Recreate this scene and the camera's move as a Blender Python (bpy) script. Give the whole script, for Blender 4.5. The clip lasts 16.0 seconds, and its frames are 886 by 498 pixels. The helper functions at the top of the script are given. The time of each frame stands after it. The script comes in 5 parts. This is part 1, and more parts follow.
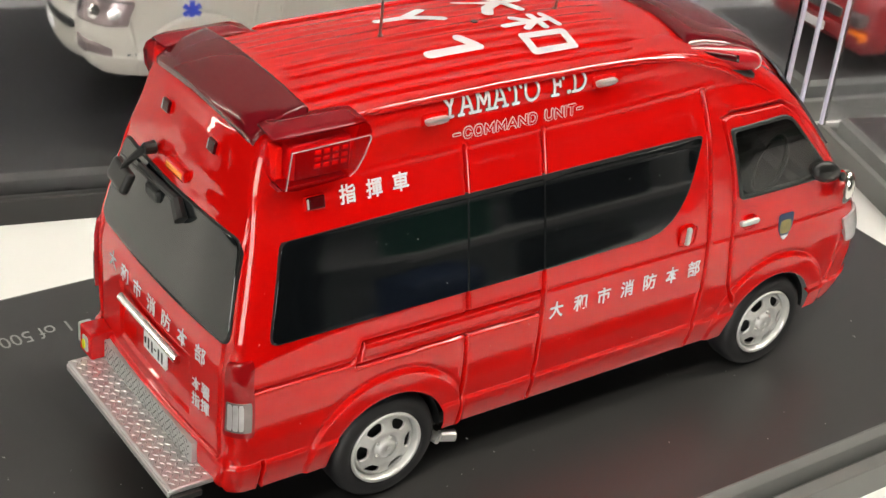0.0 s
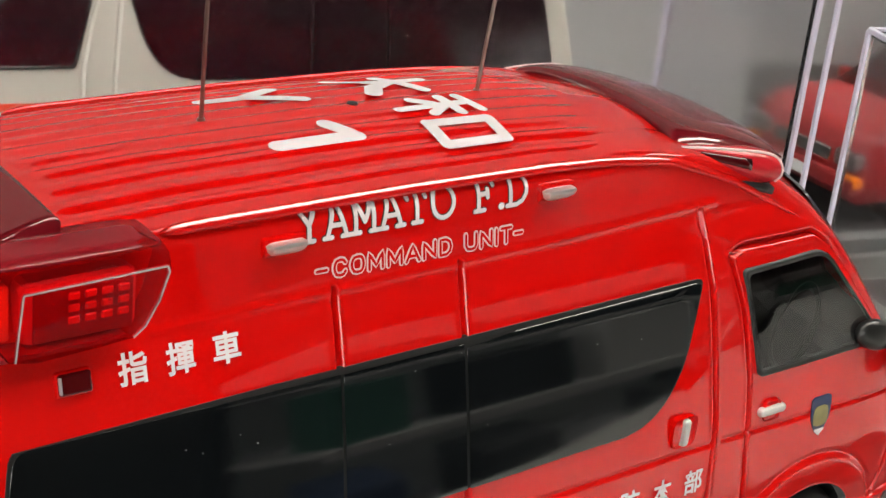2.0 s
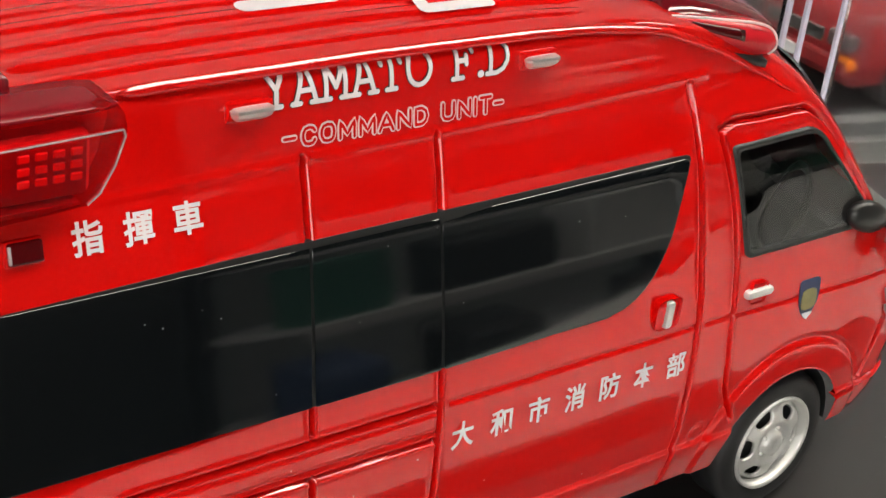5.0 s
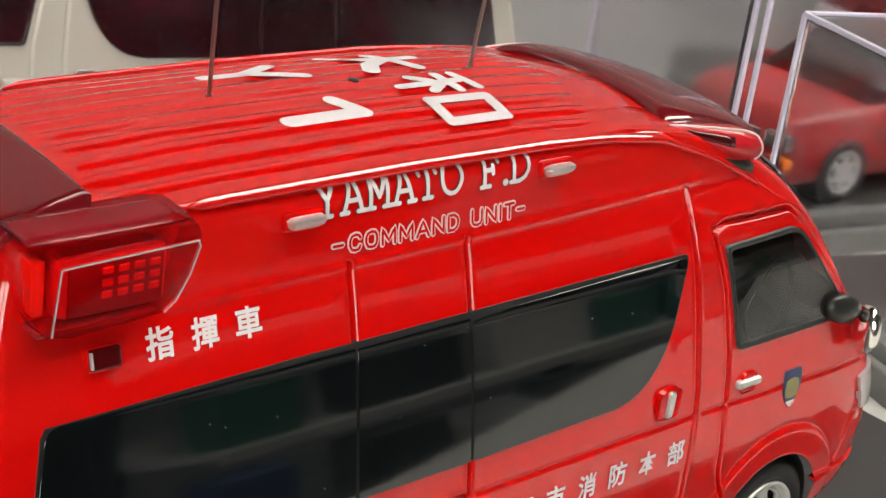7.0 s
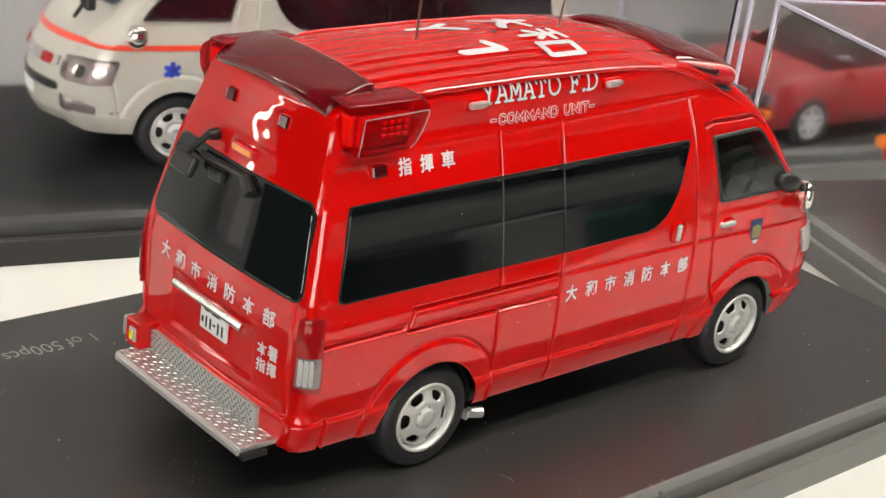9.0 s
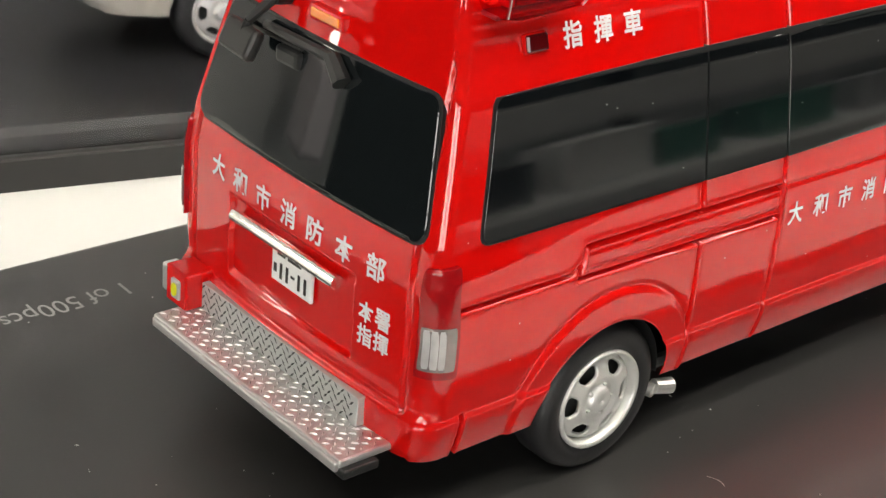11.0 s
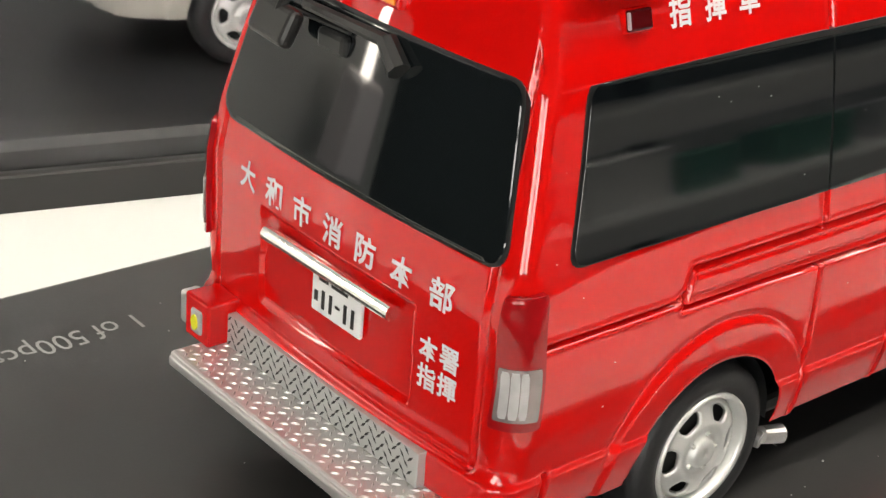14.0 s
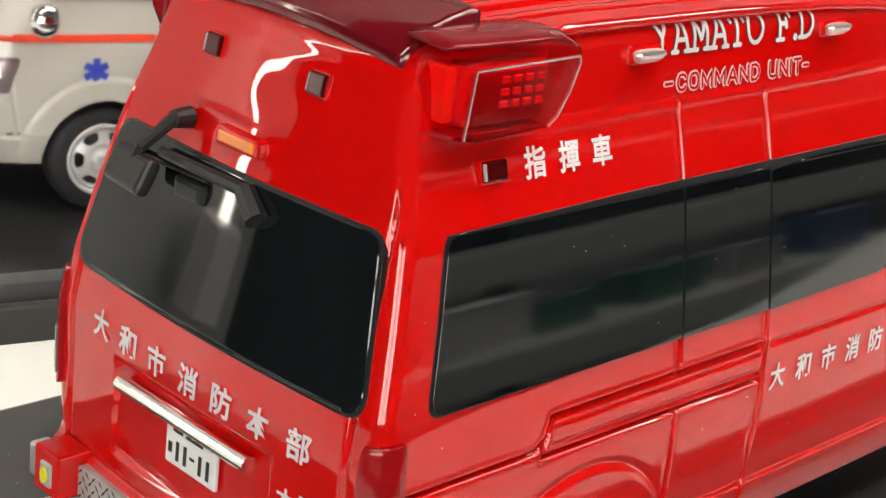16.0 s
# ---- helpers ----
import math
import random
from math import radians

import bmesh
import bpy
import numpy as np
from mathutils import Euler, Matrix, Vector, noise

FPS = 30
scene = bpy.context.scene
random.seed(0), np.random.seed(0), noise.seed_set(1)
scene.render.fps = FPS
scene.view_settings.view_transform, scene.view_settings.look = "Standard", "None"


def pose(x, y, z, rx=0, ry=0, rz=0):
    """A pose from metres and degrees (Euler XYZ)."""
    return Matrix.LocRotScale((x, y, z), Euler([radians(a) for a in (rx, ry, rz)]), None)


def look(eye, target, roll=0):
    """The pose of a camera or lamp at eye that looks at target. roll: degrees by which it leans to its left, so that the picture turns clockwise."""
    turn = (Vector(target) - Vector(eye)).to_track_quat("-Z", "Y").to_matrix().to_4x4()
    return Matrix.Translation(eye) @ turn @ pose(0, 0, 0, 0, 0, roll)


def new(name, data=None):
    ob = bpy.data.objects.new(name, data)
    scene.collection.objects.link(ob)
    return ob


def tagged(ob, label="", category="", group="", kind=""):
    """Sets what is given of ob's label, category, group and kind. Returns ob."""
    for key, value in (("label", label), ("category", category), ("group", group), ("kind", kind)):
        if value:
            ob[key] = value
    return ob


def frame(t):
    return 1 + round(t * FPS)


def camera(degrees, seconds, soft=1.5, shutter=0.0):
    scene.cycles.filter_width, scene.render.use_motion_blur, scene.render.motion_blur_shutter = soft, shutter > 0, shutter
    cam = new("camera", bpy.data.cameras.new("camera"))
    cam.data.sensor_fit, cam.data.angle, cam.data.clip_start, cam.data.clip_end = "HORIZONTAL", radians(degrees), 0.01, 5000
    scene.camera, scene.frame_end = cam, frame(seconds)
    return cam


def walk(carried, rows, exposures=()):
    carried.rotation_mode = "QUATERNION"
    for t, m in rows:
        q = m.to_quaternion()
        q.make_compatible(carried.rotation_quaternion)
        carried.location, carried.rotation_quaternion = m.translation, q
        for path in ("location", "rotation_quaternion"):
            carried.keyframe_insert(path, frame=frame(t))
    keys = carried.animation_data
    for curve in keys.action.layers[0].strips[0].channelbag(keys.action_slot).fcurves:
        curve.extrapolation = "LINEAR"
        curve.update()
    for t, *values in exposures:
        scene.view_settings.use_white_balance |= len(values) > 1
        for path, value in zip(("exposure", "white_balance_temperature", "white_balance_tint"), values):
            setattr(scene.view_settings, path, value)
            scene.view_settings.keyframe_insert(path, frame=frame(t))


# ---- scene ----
S = 1 / 43  # the model's scale: lengths below are in metres of the full-size van

cam = camera(31.0, 16.0, soft=1.5)
PATH = [
    (0, (-4.450, -7.045, 6.105), (-0.229, -1.542, 2.118), 6.26),
    (0.5, (-4.211, -7.065, 6.085), (0.047, -1.535, 2.176), 6.32),
    (1, (-4.004, -7.235, 5.989), (0.221, -1.519, 2.317), 5.62),
    (1.5, (-3.209, -5.665, 5.013), (1.471, -0.049, 1.765), 7.03),
    (2, (-2.440, -4.785, 4.409), (2.287, 0.911, 1.374), 6.38),
    (2.5, (-2.389, -4.732, 4.351), (2.302, 0.960, 1.252), 6.47),
    (3, (-2.402, -4.716, 4.369), (2.254, 0.963, 1.194), 6.61),
    (3.5, (-2.404, -4.729, 4.387), (2.210, 0.913, 1.089), 6.92),
    (4, (-2.320, -4.700, 4.327), (2.268, 0.860, 0.856), 7.24),
    (4.2, (-2.239, -4.695, 4.313), (2.301, 0.827, 0.722), 7.35),
    (6.3, (-2.518, -4.531, 4.192), (2.567, 0.690, 0.894), 8.19),
    (6.5, (-2.636, -4.537, 4.254), (2.481, 0.706, 1.040), 8.20),
    (7, (-2.842, -4.550, 4.354), (2.331, 0.739, 1.312), 8.06),
    (7.5, (-3.871, -5.653, 5.209), (1.254, -0.352, 2.106), 8.49),
    (8, (-4.950, -6.968, 6.163), (-0.022, -1.608, 2.847), 7.94),
    (8.5, (-5.351, -7.219, 5.917), (-0.452, -1.800, 2.657), 7.62),
    (9, (-6.259, -7.342, 5.207), (-1.124, -2.013, 2.171), 7.93),
    (9.5, (-6.751, -7.120, 4.880), (-1.508, -1.872, 1.886), 7.82),
    (10, (-7.029, -6.968, 5.008), (-1.849, -1.732, 1.885), 7.21),
    (10.2, (-6.541, -6.530, 4.849), (-1.443, -1.276, 1.625), 6.83),
    (12.3, (-4.047, -3.980, 3.355), (0.646, 1.342, -0.340), 5.00),
    (12.5, (-4.060, -3.974, 3.371), (0.628, 1.348, -0.331), 4.87),
    (13, (-4.053, -3.987, 3.401), (0.681, 1.345, -0.226), 5.06),
    (13.5, (-4.112, -3.998, 3.426), (0.657, 1.379, -0.087), 5.16),
    (14, (-4.149, -4.004, 3.468), (0.684, 1.393, 0.074), 5.26),
    (14.5, (-4.122, -4.052, 3.503), (0.830, 1.344, 0.284), 5.58),
    (15, (-4.124, -4.086, 3.555), (0.961, 1.298, 0.530), 5.94),
    (15.5, (-4.150, -4.049, 3.539), (1.117, 1.267, 0.712), 6.38),
    (16, (-4.133, -3.990, 3.491), (1.352, 1.182, 0.813), 7.02),
]
BRIGHTNESS = [(0.0, -0.10), (1.0, -0.13), (2.0, -0.22), (7.0, -0.22), (8.0, -0.20), (9.0, -0.12), (10.2, -0.08), (12.3, 0.12), (13.5, 0.11), (15.0, 0.02), (16.0, -0.03)]
walk(cam, [(t, look(Vector(eye) * S, Vector(target) * S, roll)) for t, eye, target, roll in PATH], BRIGHTNESS)

# ---- light: a shop interior with ceiling lights ----
world = bpy.data.worlds.new("shop_air")
scene.world = world
world.use_nodes = True
world.node_tree.nodes["Background"].inputs[0].default_value = (1.0, 0.97, 0.92, 1)
world.node_tree.nodes["Background"].inputs[1].default_value = 0.008
scene.view_settings.exposure = 0.0


# ---- materials ----
def mat(name, color, rough=0.5, metal=0.0, coat=0.0, trans=0.0, ior=1.5, emit=0.0, vary=0.0, size=400.0, bump=0.0, bump_size=3000.0, spec=0.5, rough_vary=0.0, coat_ior=1.5):
    m = bpy.data.materials.new(name)
    m.use_nodes = True
    nt = m.node_tree
    b = nt.nodes["Principled BSDF"]
    b.inputs["Base Color"].default_value = (*color, 1)
    b.inputs["Roughness"].default_value = rough
    b.inputs["Metallic"].default_value = metal
    b.inputs["Coat Weight"].default_value = coat
    b.inputs["Coat Roughness"].default_value = 0.02
    b.inputs["Coat IOR"].default_value = coat_ior
    b.inputs["Transmission Weight"].default_value = trans
    b.inputs["IOR"].default_value = ior
    b.inputs["Specular IOR Level"].default_value = spec
    if emit:
        b.inputs["Emission Color"].default_value = (*color, 1)
        b.inputs["Emission Strength"].default_value = emit
    if vary or bump or rough_vary:
        tc = nt.nodes.new("ShaderNodeTexCoord")
        n1 = nt.nodes.new("ShaderNodeTexNoise")
        n1.inputs["Scale"].default_value = size
        n1.inputs["Detail"].default_value = 6
        nt.links.new(tc.outputs["Object"], n1.inputs["Vector"])
        if vary:
            mx = nt.nodes.new("ShaderNodeMix")
            mx.data_type = "RGBA"
            mx.inputs["A"].default_value = (*[c * (1 - vary) for c in color], 1)
            mx.inputs["B"].default_value = (*[min(1, c * (1 + vary)) for c in color], 1)
            nt.links.new(n1.outputs["Fac"], mx.inputs["Factor"])
            nt.links.new(mx.outputs["Result"], b.inputs["Base Color"])
        if rough_vary:
            mr = nt.nodes.new("ShaderNodeMapRange")
            mr.inputs["To Min"].default_value = max(0, rough - rough_vary)
            mr.inputs["To Max"].default_value = min(1, rough + rough_vary)
            nt.links.new(n1.outputs["Fac"], mr.inputs["Value"])
            nt.links.new(mr.outputs["Result"], b.inputs["Roughness"])
        if bump:
            n2 = nt.nodes.new("ShaderNodeTexNoise")
            n2.inputs["Scale"].default_value = bump_size
            n2.inputs["Detail"].default_value = 4
            nt.links.new(tc.outputs["Object"], n2.inputs["Vector"])
            bp = nt.nodes.new("ShaderNodeBump")
            bp.inputs["Strength"].default_value = bump
            bp.inputs["Distance"].default_value = 0.0002
            nt.links.new(n2.outputs["Fac"], bp.inputs["Height"])
            nt.links.new(bp.outputs["Normal"], b.inputs["Normal"])
    return m


RED = mat("red_lacquer", (0.61, 0.0028, 0.002), 0.6, coat=1.0, vary=0.05, size=120, spec=0.0, bump=0.035, bump_size=130, coat_ior=1.65)
CREAM = mat("ivory_lacquer", (0.44, 0.425, 0.37), 0.3, coat=0.8, vary=0.03, size=120)
TINT = mat("smoked_glazing", (0.003, 0.004, 0.005), 0.05, spec=1.0, vary=0.3, size=60, bump=0.02, bump_size=110)
TINT_REAR = mat("smoked_rear_glazing", (0.005, 0.007, 0.008), 0.045, spec=0.75, vary=0.3, size=60, bump=0.008, bump_size=120)
TINT_WINE = mat("wine_glazing", (0.012, 0.003, 0.005), 0.06, coat=0.5, vary=0.4, size=90)
CLEARGLASS = mat("cabin_glazing", (0.26, 0.28, 0.29), 0.02, trans=1.0, ior=1.55)
RUBBER = mat("black_rubber", (0.012, 0.012, 0.013), 0.5, vary=0.2, size=900, bump=0.15, bump_size=4000)
BLACK = mat("black_plastic", (0.015, 0.016, 0.016), 0.4, vary=0.15, size=500)
SATIN = mat("satin_black_plastic", (0.013, 0.0135, 0.013), 0.34, vary=0.1, size=500)
SILVER = mat("silver_paint", (0.66, 0.66, 0.64), 0.38, metal=0.55, vary=0.08, size=900, bump=0.1, bump_size=5000)
POLISHED = mat("polished_silver", (0.78, 0.77, 0.75), 0.30, metal=0.85, vary=0.05, size=900)
CHROME = mat("bright_chrome", (0.85, 0.84, 0.8), 0.12, metal=1.0, rough_vary=0.08, size=900)
TREAD = mat("aluminium_tread_plate", (0.68, 0.67, 0.665), 0.38, metal=0.8, vary=0.08, size=600)
PRINTED = mat("printed_tread_pattern", (0.5, 0.51, 0.5), 0.5, metal=0.4, vary=0.05, size=600)
INK = mat("black_ink", (0.008, 0.008, 0.008), 0.5)
GREYINK = mat("grey_ink", (0.10, 0.11, 0.11), 0.5)
WHITE = mat("white_decal", (0.73, 0.675, 0.70), 0.35, vary=0.03, size=900)
PINKLINE = mat("pale_red_decal", (0.76, 0.58, 0.58), 0.4)
PLATEWHITE = mat("plate_white", (0.82, 0.83, 0.82), 0.4, vary=0.03, size=900)
LAMP_DARK = mat("dark_red_lens", (0.13, 0.004, 0.008), 0.10, spec=0.4, coat=0.35, vary=0.25, size=90)
LENS_DARK = mat("deep_red_lens", (0.06, 0.002, 0.003), 0.12, spec=0.25, coat=0.2, vary=0.3, size=300)
LAMP_TOP = mat("dark_red_top_lens", (0.22, 0.006, 0.012), 0.2, spec=0.25, vary=0.2, size=200)
LAMP_RED = mat("red_lens", (0.55, 0.012, 0.016), 0.10, coat=0.12, trans=0.95, ior=1.02)
LAMP_CORE = mat("red_reflector", (0.85, 0.05, 0.06), 0.3, metal=0.3, coat=0.4)
LAMP_BACK = mat("dark_red_reflector", (0.30, 0.005, 0.010), 0.3, metal=0.2, coat=0.3)
SHELFGREY = mat("grey_shelf_board", (0.50, 0.50, 0.49), 0.5, vary=0.05, size=10)
SHELF_BACK = mat("grey_shelf_back", (0.28, 0.28, 0.28), 0.6, vary=0.3, size=10)
LAMP_ORANGE = mat("orange_red_reflector", (0.95, 0.10, 0.04), 0.3, coat=0.5)
END_LENS = mat("bright_red_lens", (0.50, 0.014, 0.022), 0.2, spec=0.3, coat=0.25, vary=0.3, size=200)
WIRE = mat("dark_wire", (0.30, 0.22, 0.19), 0.3, metal=0.9)
SCREEN = mat("windscreen_glazing", (0.05, 0.06, 0.07), 0.05, vary=0.6, size=80)
LED = mat("red_led", (0.80, 0.02, 0.02), 0.25, coat=0.3)
TAILRED = mat("tail_lens_red", (0.30, 0.004, 0.006), 0.1, spec=0.4, coat=0.2, vary=0.2, size=700)
TAILCLEAR = mat("tail_lens_clear", (0.30, 0.24, 0.235), 0.22, metal=0.6, coat=1.0, vary=0.2, size=1200)
LENS_SILVER = mat("silvery_reflector", (0.46, 0.45, 0.45), 0.3, metal=0.3, coat=0.8, vary=0.25, size=900)
AMBER = mat("amber_lens", (0.9, 0.22, 0.01), 0.2, coat=1.0)
YELLOW = mat("yellow_reflector", (0.75, 0.75, 0.02), 0.25, coat=0.8)
BLUE_PALE = mat("faded_blue_decal", (0.16, 0.19, 0.42), 0.5, vary=0.2, size=900)
BLUE = mat("blue_decal", (0.03, 0.06, 0.4), 0.4)
NAVY = mat("navy_decal", (0.02, 0.035, 0.10), 0.4)
ORANGERED = mat("orange_red_stripe", (0.68, 0.05, 0.02), 0.35, coat=0.5)
GOLD = mat("gold_decal", (0.22, 0.19, 0.07), 0.4, vary=0.4, size=900)
# lighter than the plate: the white shelf's glare is put into this grey
LEDGE_GLARE = mat("glare_grey_ledge", (0.14, 0.142, 0.136), 0.40, spec=0.7, vary=0.15, size=80, bump=0.03, bump_size=2500, rough_vary=0.06)
BASEBLACK = mat("black_display_base", (0.032, 0.0315, 0.031), 0.34, spec=0.75, vary=0.2, size=60, bump=0.03, bump_size=2500, rough_vary=0.06)
# copies of base and ledge, colour darkened against reflections on the ambulance's plinth
BASE_DIM = mat("dimmed_display_base", (0.010, 0.010, 0.011), 0.34, spec=0.14, vary=0.2, size=60)
LEDGE_DIM = mat("dimmed_ledge", (0.035, 0.035, 0.035), 0.4, spec=0.35, vary=0.15, size=80)
GREYTEXT = mat("grey_print", (0.30, 0.30, 0.29), 0.5)
SHELFWHITE = mat("white_shelf_laminate", (0.71, 0.715, 0.69), 0.42, vary=0.03, size=30, bump=0.02)
BACKGREY = mat("grey_cabinet_back", (0.40, 0.40, 0.39), 0.45, vary=0.08, size=12)
ACRYLIC = mat("clear_acrylic", (0.98, 0.98, 1.0), 0.09, trans=1.0, ior=1.28)
ACRYLIC_EDGE = mat("acrylic_edge", (0.66, 0.64, 0.78), 0.25)
WALL = mat("shop_wall_paint", (0.10, 0.097, 0.092), 0.8, vary=0.05, size=4)
CEIL = mat("shop_ceiling_tiles", (0.06, 0.059, 0.057), 0.9, vary=0.04, size=4)
FLOOR = mat("shop_floor", (0.07, 0.068, 0.066), 0.45, vary=0.6, size=9)
GLOW = mat("lamp_diffuser", (1.0, 0.94, 0.83), 0.5, emit=24.0)
GLOW_TUBE = mat("tube_glow", (1.0, 0.92, 0.80), 0.5, emit=16.0)
GLOW_STRIP = mat("strip_glow", (1.0, 0.95, 0.86), 0.5, emit=13.0)
BACKDROP_GLOW = mat("window_backdrop_glow", (1.0, 0.97, 0.92), 0.5, emit=8.0)
# red of the far models, haze and blur put into the colour
RED_HAZED = mat("hazed_red_lacquer", (0.25, 0.010, 0.012), 0.4, coat=0.35, vary=0.15, size=60)
DUST = mat("dust_flecks", (0.6, 0.6, 0.58), 0.8)
BROWN = mat("dark_interior", (0.06, 0.06, 0.064), 0.7, vary=0.3, size=600)
CLOTH = mat("grey_seat_cloth", (0.12, 0.12, 0.125), 0.9, vary=0.2, size=900)


# ---- helpers for parts ----
def empty(name, m=None):
    ob = new(name)
    ob.empty_display_size = 0.01
    if m is not None:
        ob.matrix_world = m
    return ob


def raw(name, verts, faces, material, parent=None, label="", smooth=True, scale=S):
    me = bpy.data.meshes.new(name)
    me.from_pydata([tuple(float(c) * scale for c in v) for v in verts], [], [tuple(f) for f in faces])
    me.materials.append(material)
    if smooth:
        me.polygons.foreach_set("use_smooth", [True] * len(me.polygons))
    me.update()
    ob = new(name, me)
    if parent is not None:
        ob.parent = parent
    if label:
        tagged(ob, label)
    return ob


def part(name, bm, material, parent, label="", smooth=False, scale=S):
    bmesh.ops.recalc_face_normals(bm, faces=bm.faces[:])
    for v in bm.verts:
        v.co *= scale
    me = bpy.data.meshes.new(name)
    bm.to_mesh(me)
    bm.free()
    me.materials.append(material)
    if smooth:
        me.polygons.foreach_set("use_smooth", [True] * len(me.polygons))
    ob = new(name, me)
    ob.parent = parent
    if label:
        tagged(ob, label)
    return ob


def box(x0, x1, y0, y1, z0, z1, bevel=0.0, seg=2, bm=None):
    fresh = bmesh.new()
    bmesh.ops.create_cube(fresh, size=1)
    for v in fresh.verts:
        v.co = Vector(((x0 + x1) / 2 + v.co.x * (x1 - x0), (y0 + y1) / 2 + v.co.y * (y1 - y0), (z0 + z1) / 2 + v.co.z * (z1 - z0)))
    if bevel:
        bmesh.ops.bevel(fresh, geom=fresh.edges[:], offset=bevel, segments=seg, affect="EDGES", profile=0.5)
    if bm is None:
        return fresh
    me = bpy.data.meshes.new("tmp")
    fresh.to_mesh(me)
    fresh.free()
    bm.from_mesh(me)
    bpy.data.meshes.remove(me)
    return bm


def rod(bm, a, b, r0, r1=None, n=10):
    """A tapered rod from a to b."""
    a, b = Vector(a), Vector(b)
    turn = (b - a).to_track_quat("Z", "Y").to_matrix().to_4x4()
    bmesh.ops.create_cone(bm, cap_ends=True, segments=n, radius1=r0, radius2=r0 if r1 is None else r1, depth=(b - a).length,
                          matrix=Matrix.Translation((a + b) / 2) @ turn)
    return bm


def loft(rings, close=True, caps=True):
    """Verts and faces through rings of equally many points."""
    n = len(rings[0])
    verts = [p for ring in rings for p in ring]
    faces = []
    for k in range(len(rings) - 1):
        for i in range(n if close else n - 1):
            j = (i + 1) % n
            faces.append((k * n + i, k * n + j, (k + 1) * n + j, (k + 1) * n + i))
    if caps:
        faces.append(tuple(reversed(range(n))))
        faces.append(tuple(range((len(rings) - 1) * n, len(rings) * n)))
    return verts, faces


def lathe(profile, n=40, axis="y"):
    """Profile of (radius, along) spun about the y axis."""
    rings = []
    for r, y in profile:
        rings.append([(r * math.cos(2 * math.pi * i / n), y, r * math.sin(2 * math.pi * i / n)) for i in range(n)])
    return rings


def letters(body, size, bold=0.0):
    """Flat verts and faces of a text, left end at 0, baseline at 0."""
    cu = bpy.data.curves.new("letters", "FONT")
    cu.body, cu.size, cu.offset, cu.resolution_u = body, size, bold, 3
    ob = bpy.data.objects.new("letters", cu)
    scene.collection.objects.link(ob)
    bpy.context.view_layer.update()
    me = bpy.data.meshes.new_from_object(ob.evaluated_get(bpy.context.evaluated_depsgraph_get()))
    bm = bmesh.new()
    bm.from_mesh(me)
    bmesh.ops.remove_doubles(bm, verts=bm.verts[:], dist=size * 1e-4)
    vs = [(v.co.x, v.co.y) for v in bm.verts]
    for i, v in enumerate(bm.verts):
        v.index = i
    fs = [[v.index for v in f.verts] for f in bm.faces]
    bm.free()
    bpy.data.objects.remove(ob)
    bpy.data.curves.remove(cu)
    bpy.data.meshes.remove(me)
    return vs, fs


# ---- the van's shape ----
def smooth_table(zs, vs, n=7):
    z = np.linspace(0.30, 2.56, 300)
    v = np.interp(z, zs, vs)
    k = np.ones(n) / n
    v = np.convolve(np.pad(v, n // 2, mode="edge"), k, "valid")
    return lambda q: np.interp(q, z, v)


HALF_W = smooth_table([0.30, 0.38, 0.5, 0.7, 0.95, 1.15, 1.31, 1.60, 1.86, 2.06, 2.14, 2.2, 2.30, 2.40, 2.43, 2.447, 2.46, 2.475, 2.5],
                      [0.84, 0.875, 0.905, 0.925, 0.925, 0.91, 0.887, 0.835, 0.780, 0.715, 0.685, 0.672, 0.655, 0.640, 0.622, 0.60, 0.54, 0.44, 0.27])
X_REAR = smooth_table([0.30, 0.40, 0.56, 0.60, 0.75, 0.95, 1.15, 1.32, 1.85, 2.15, 2.30, 2.38, 2.42, 2.46, 2.5],
                      [-1.05, -1.10, -1.105, -1.075, -1.08, -1.08, -1.085, -1.06, -0.95, -0.885, -0.85, -0.815, -0.76, -0.66, -0.50], 7)
X_FRONT = smooth_table([0.30, 0.45, 0.7, 0.9, 1.05, 1.2, 1.35, 1.45, 1.92, 2.10, 2.2, 2.3, 2.38, 2.44, 2.48, 2.5],
                       [4.15, 4.25, 4.27, 4.24, 4.18, 4.10, 3.99, 3.90, 3.48, 3.30, 3.14, 2.93, 2.70, 2.42, 2.15, 1.9], 9)
R_REAR = smooth_table([0.3, 0.6, 1.22, 1.34, 2.0, 2.3, 2.5], [0.15, 0.12, 0.10, 0.065, 0.06, 0.07, 0.08])
R_FRONT = smooth_table([0.3, 1.0, 1.4, 2.0, 2.5], [0.40, 0.36, 0.20, 0.19, 0.24])
B_FRONT = smooth_table([0.3, 1.0, 1.4, 2.0, 2.5], [0.16, 0.16, 0.26, 0.22, 0.18])
B_REAR = 0.05


def side_y(x, z):
    """How far the flank stands from the middle plane."""
    w = HALF_W(z)
    return w + 0.03 * np.clip((x - 2.2) / 0.5, 0, 1) * np.clip((z - 1.35) / 0.4, 0, 1) * np.clip((2.15 - z) / 0.2, 0, 1) - 0.05 * np.clip((x - 3.3) / 0.6, 0, 1) ** 2


def rear_x(y, z):
    return X_REAR(z) + B_REAR * (y / HALF_W(z)) ** 2


def near(px, pz, line):
    """Distance of points to a polyline in the plane of the flank."""
    best = np.full(px.shape, 9.0)
    for (ax, az), (bx, bz) in zip(line[:-1], line[1:]):
        dx, dz = bx - ax, bz - az
        t = np.clip(((px - ax) * dx + (pz - az) * dz) / (dx * dx + dz * dz), 0, 1)
        best = np.minimum(best, np.hypot(px - ax - t * dx, pz - az - t * dz))
    return best


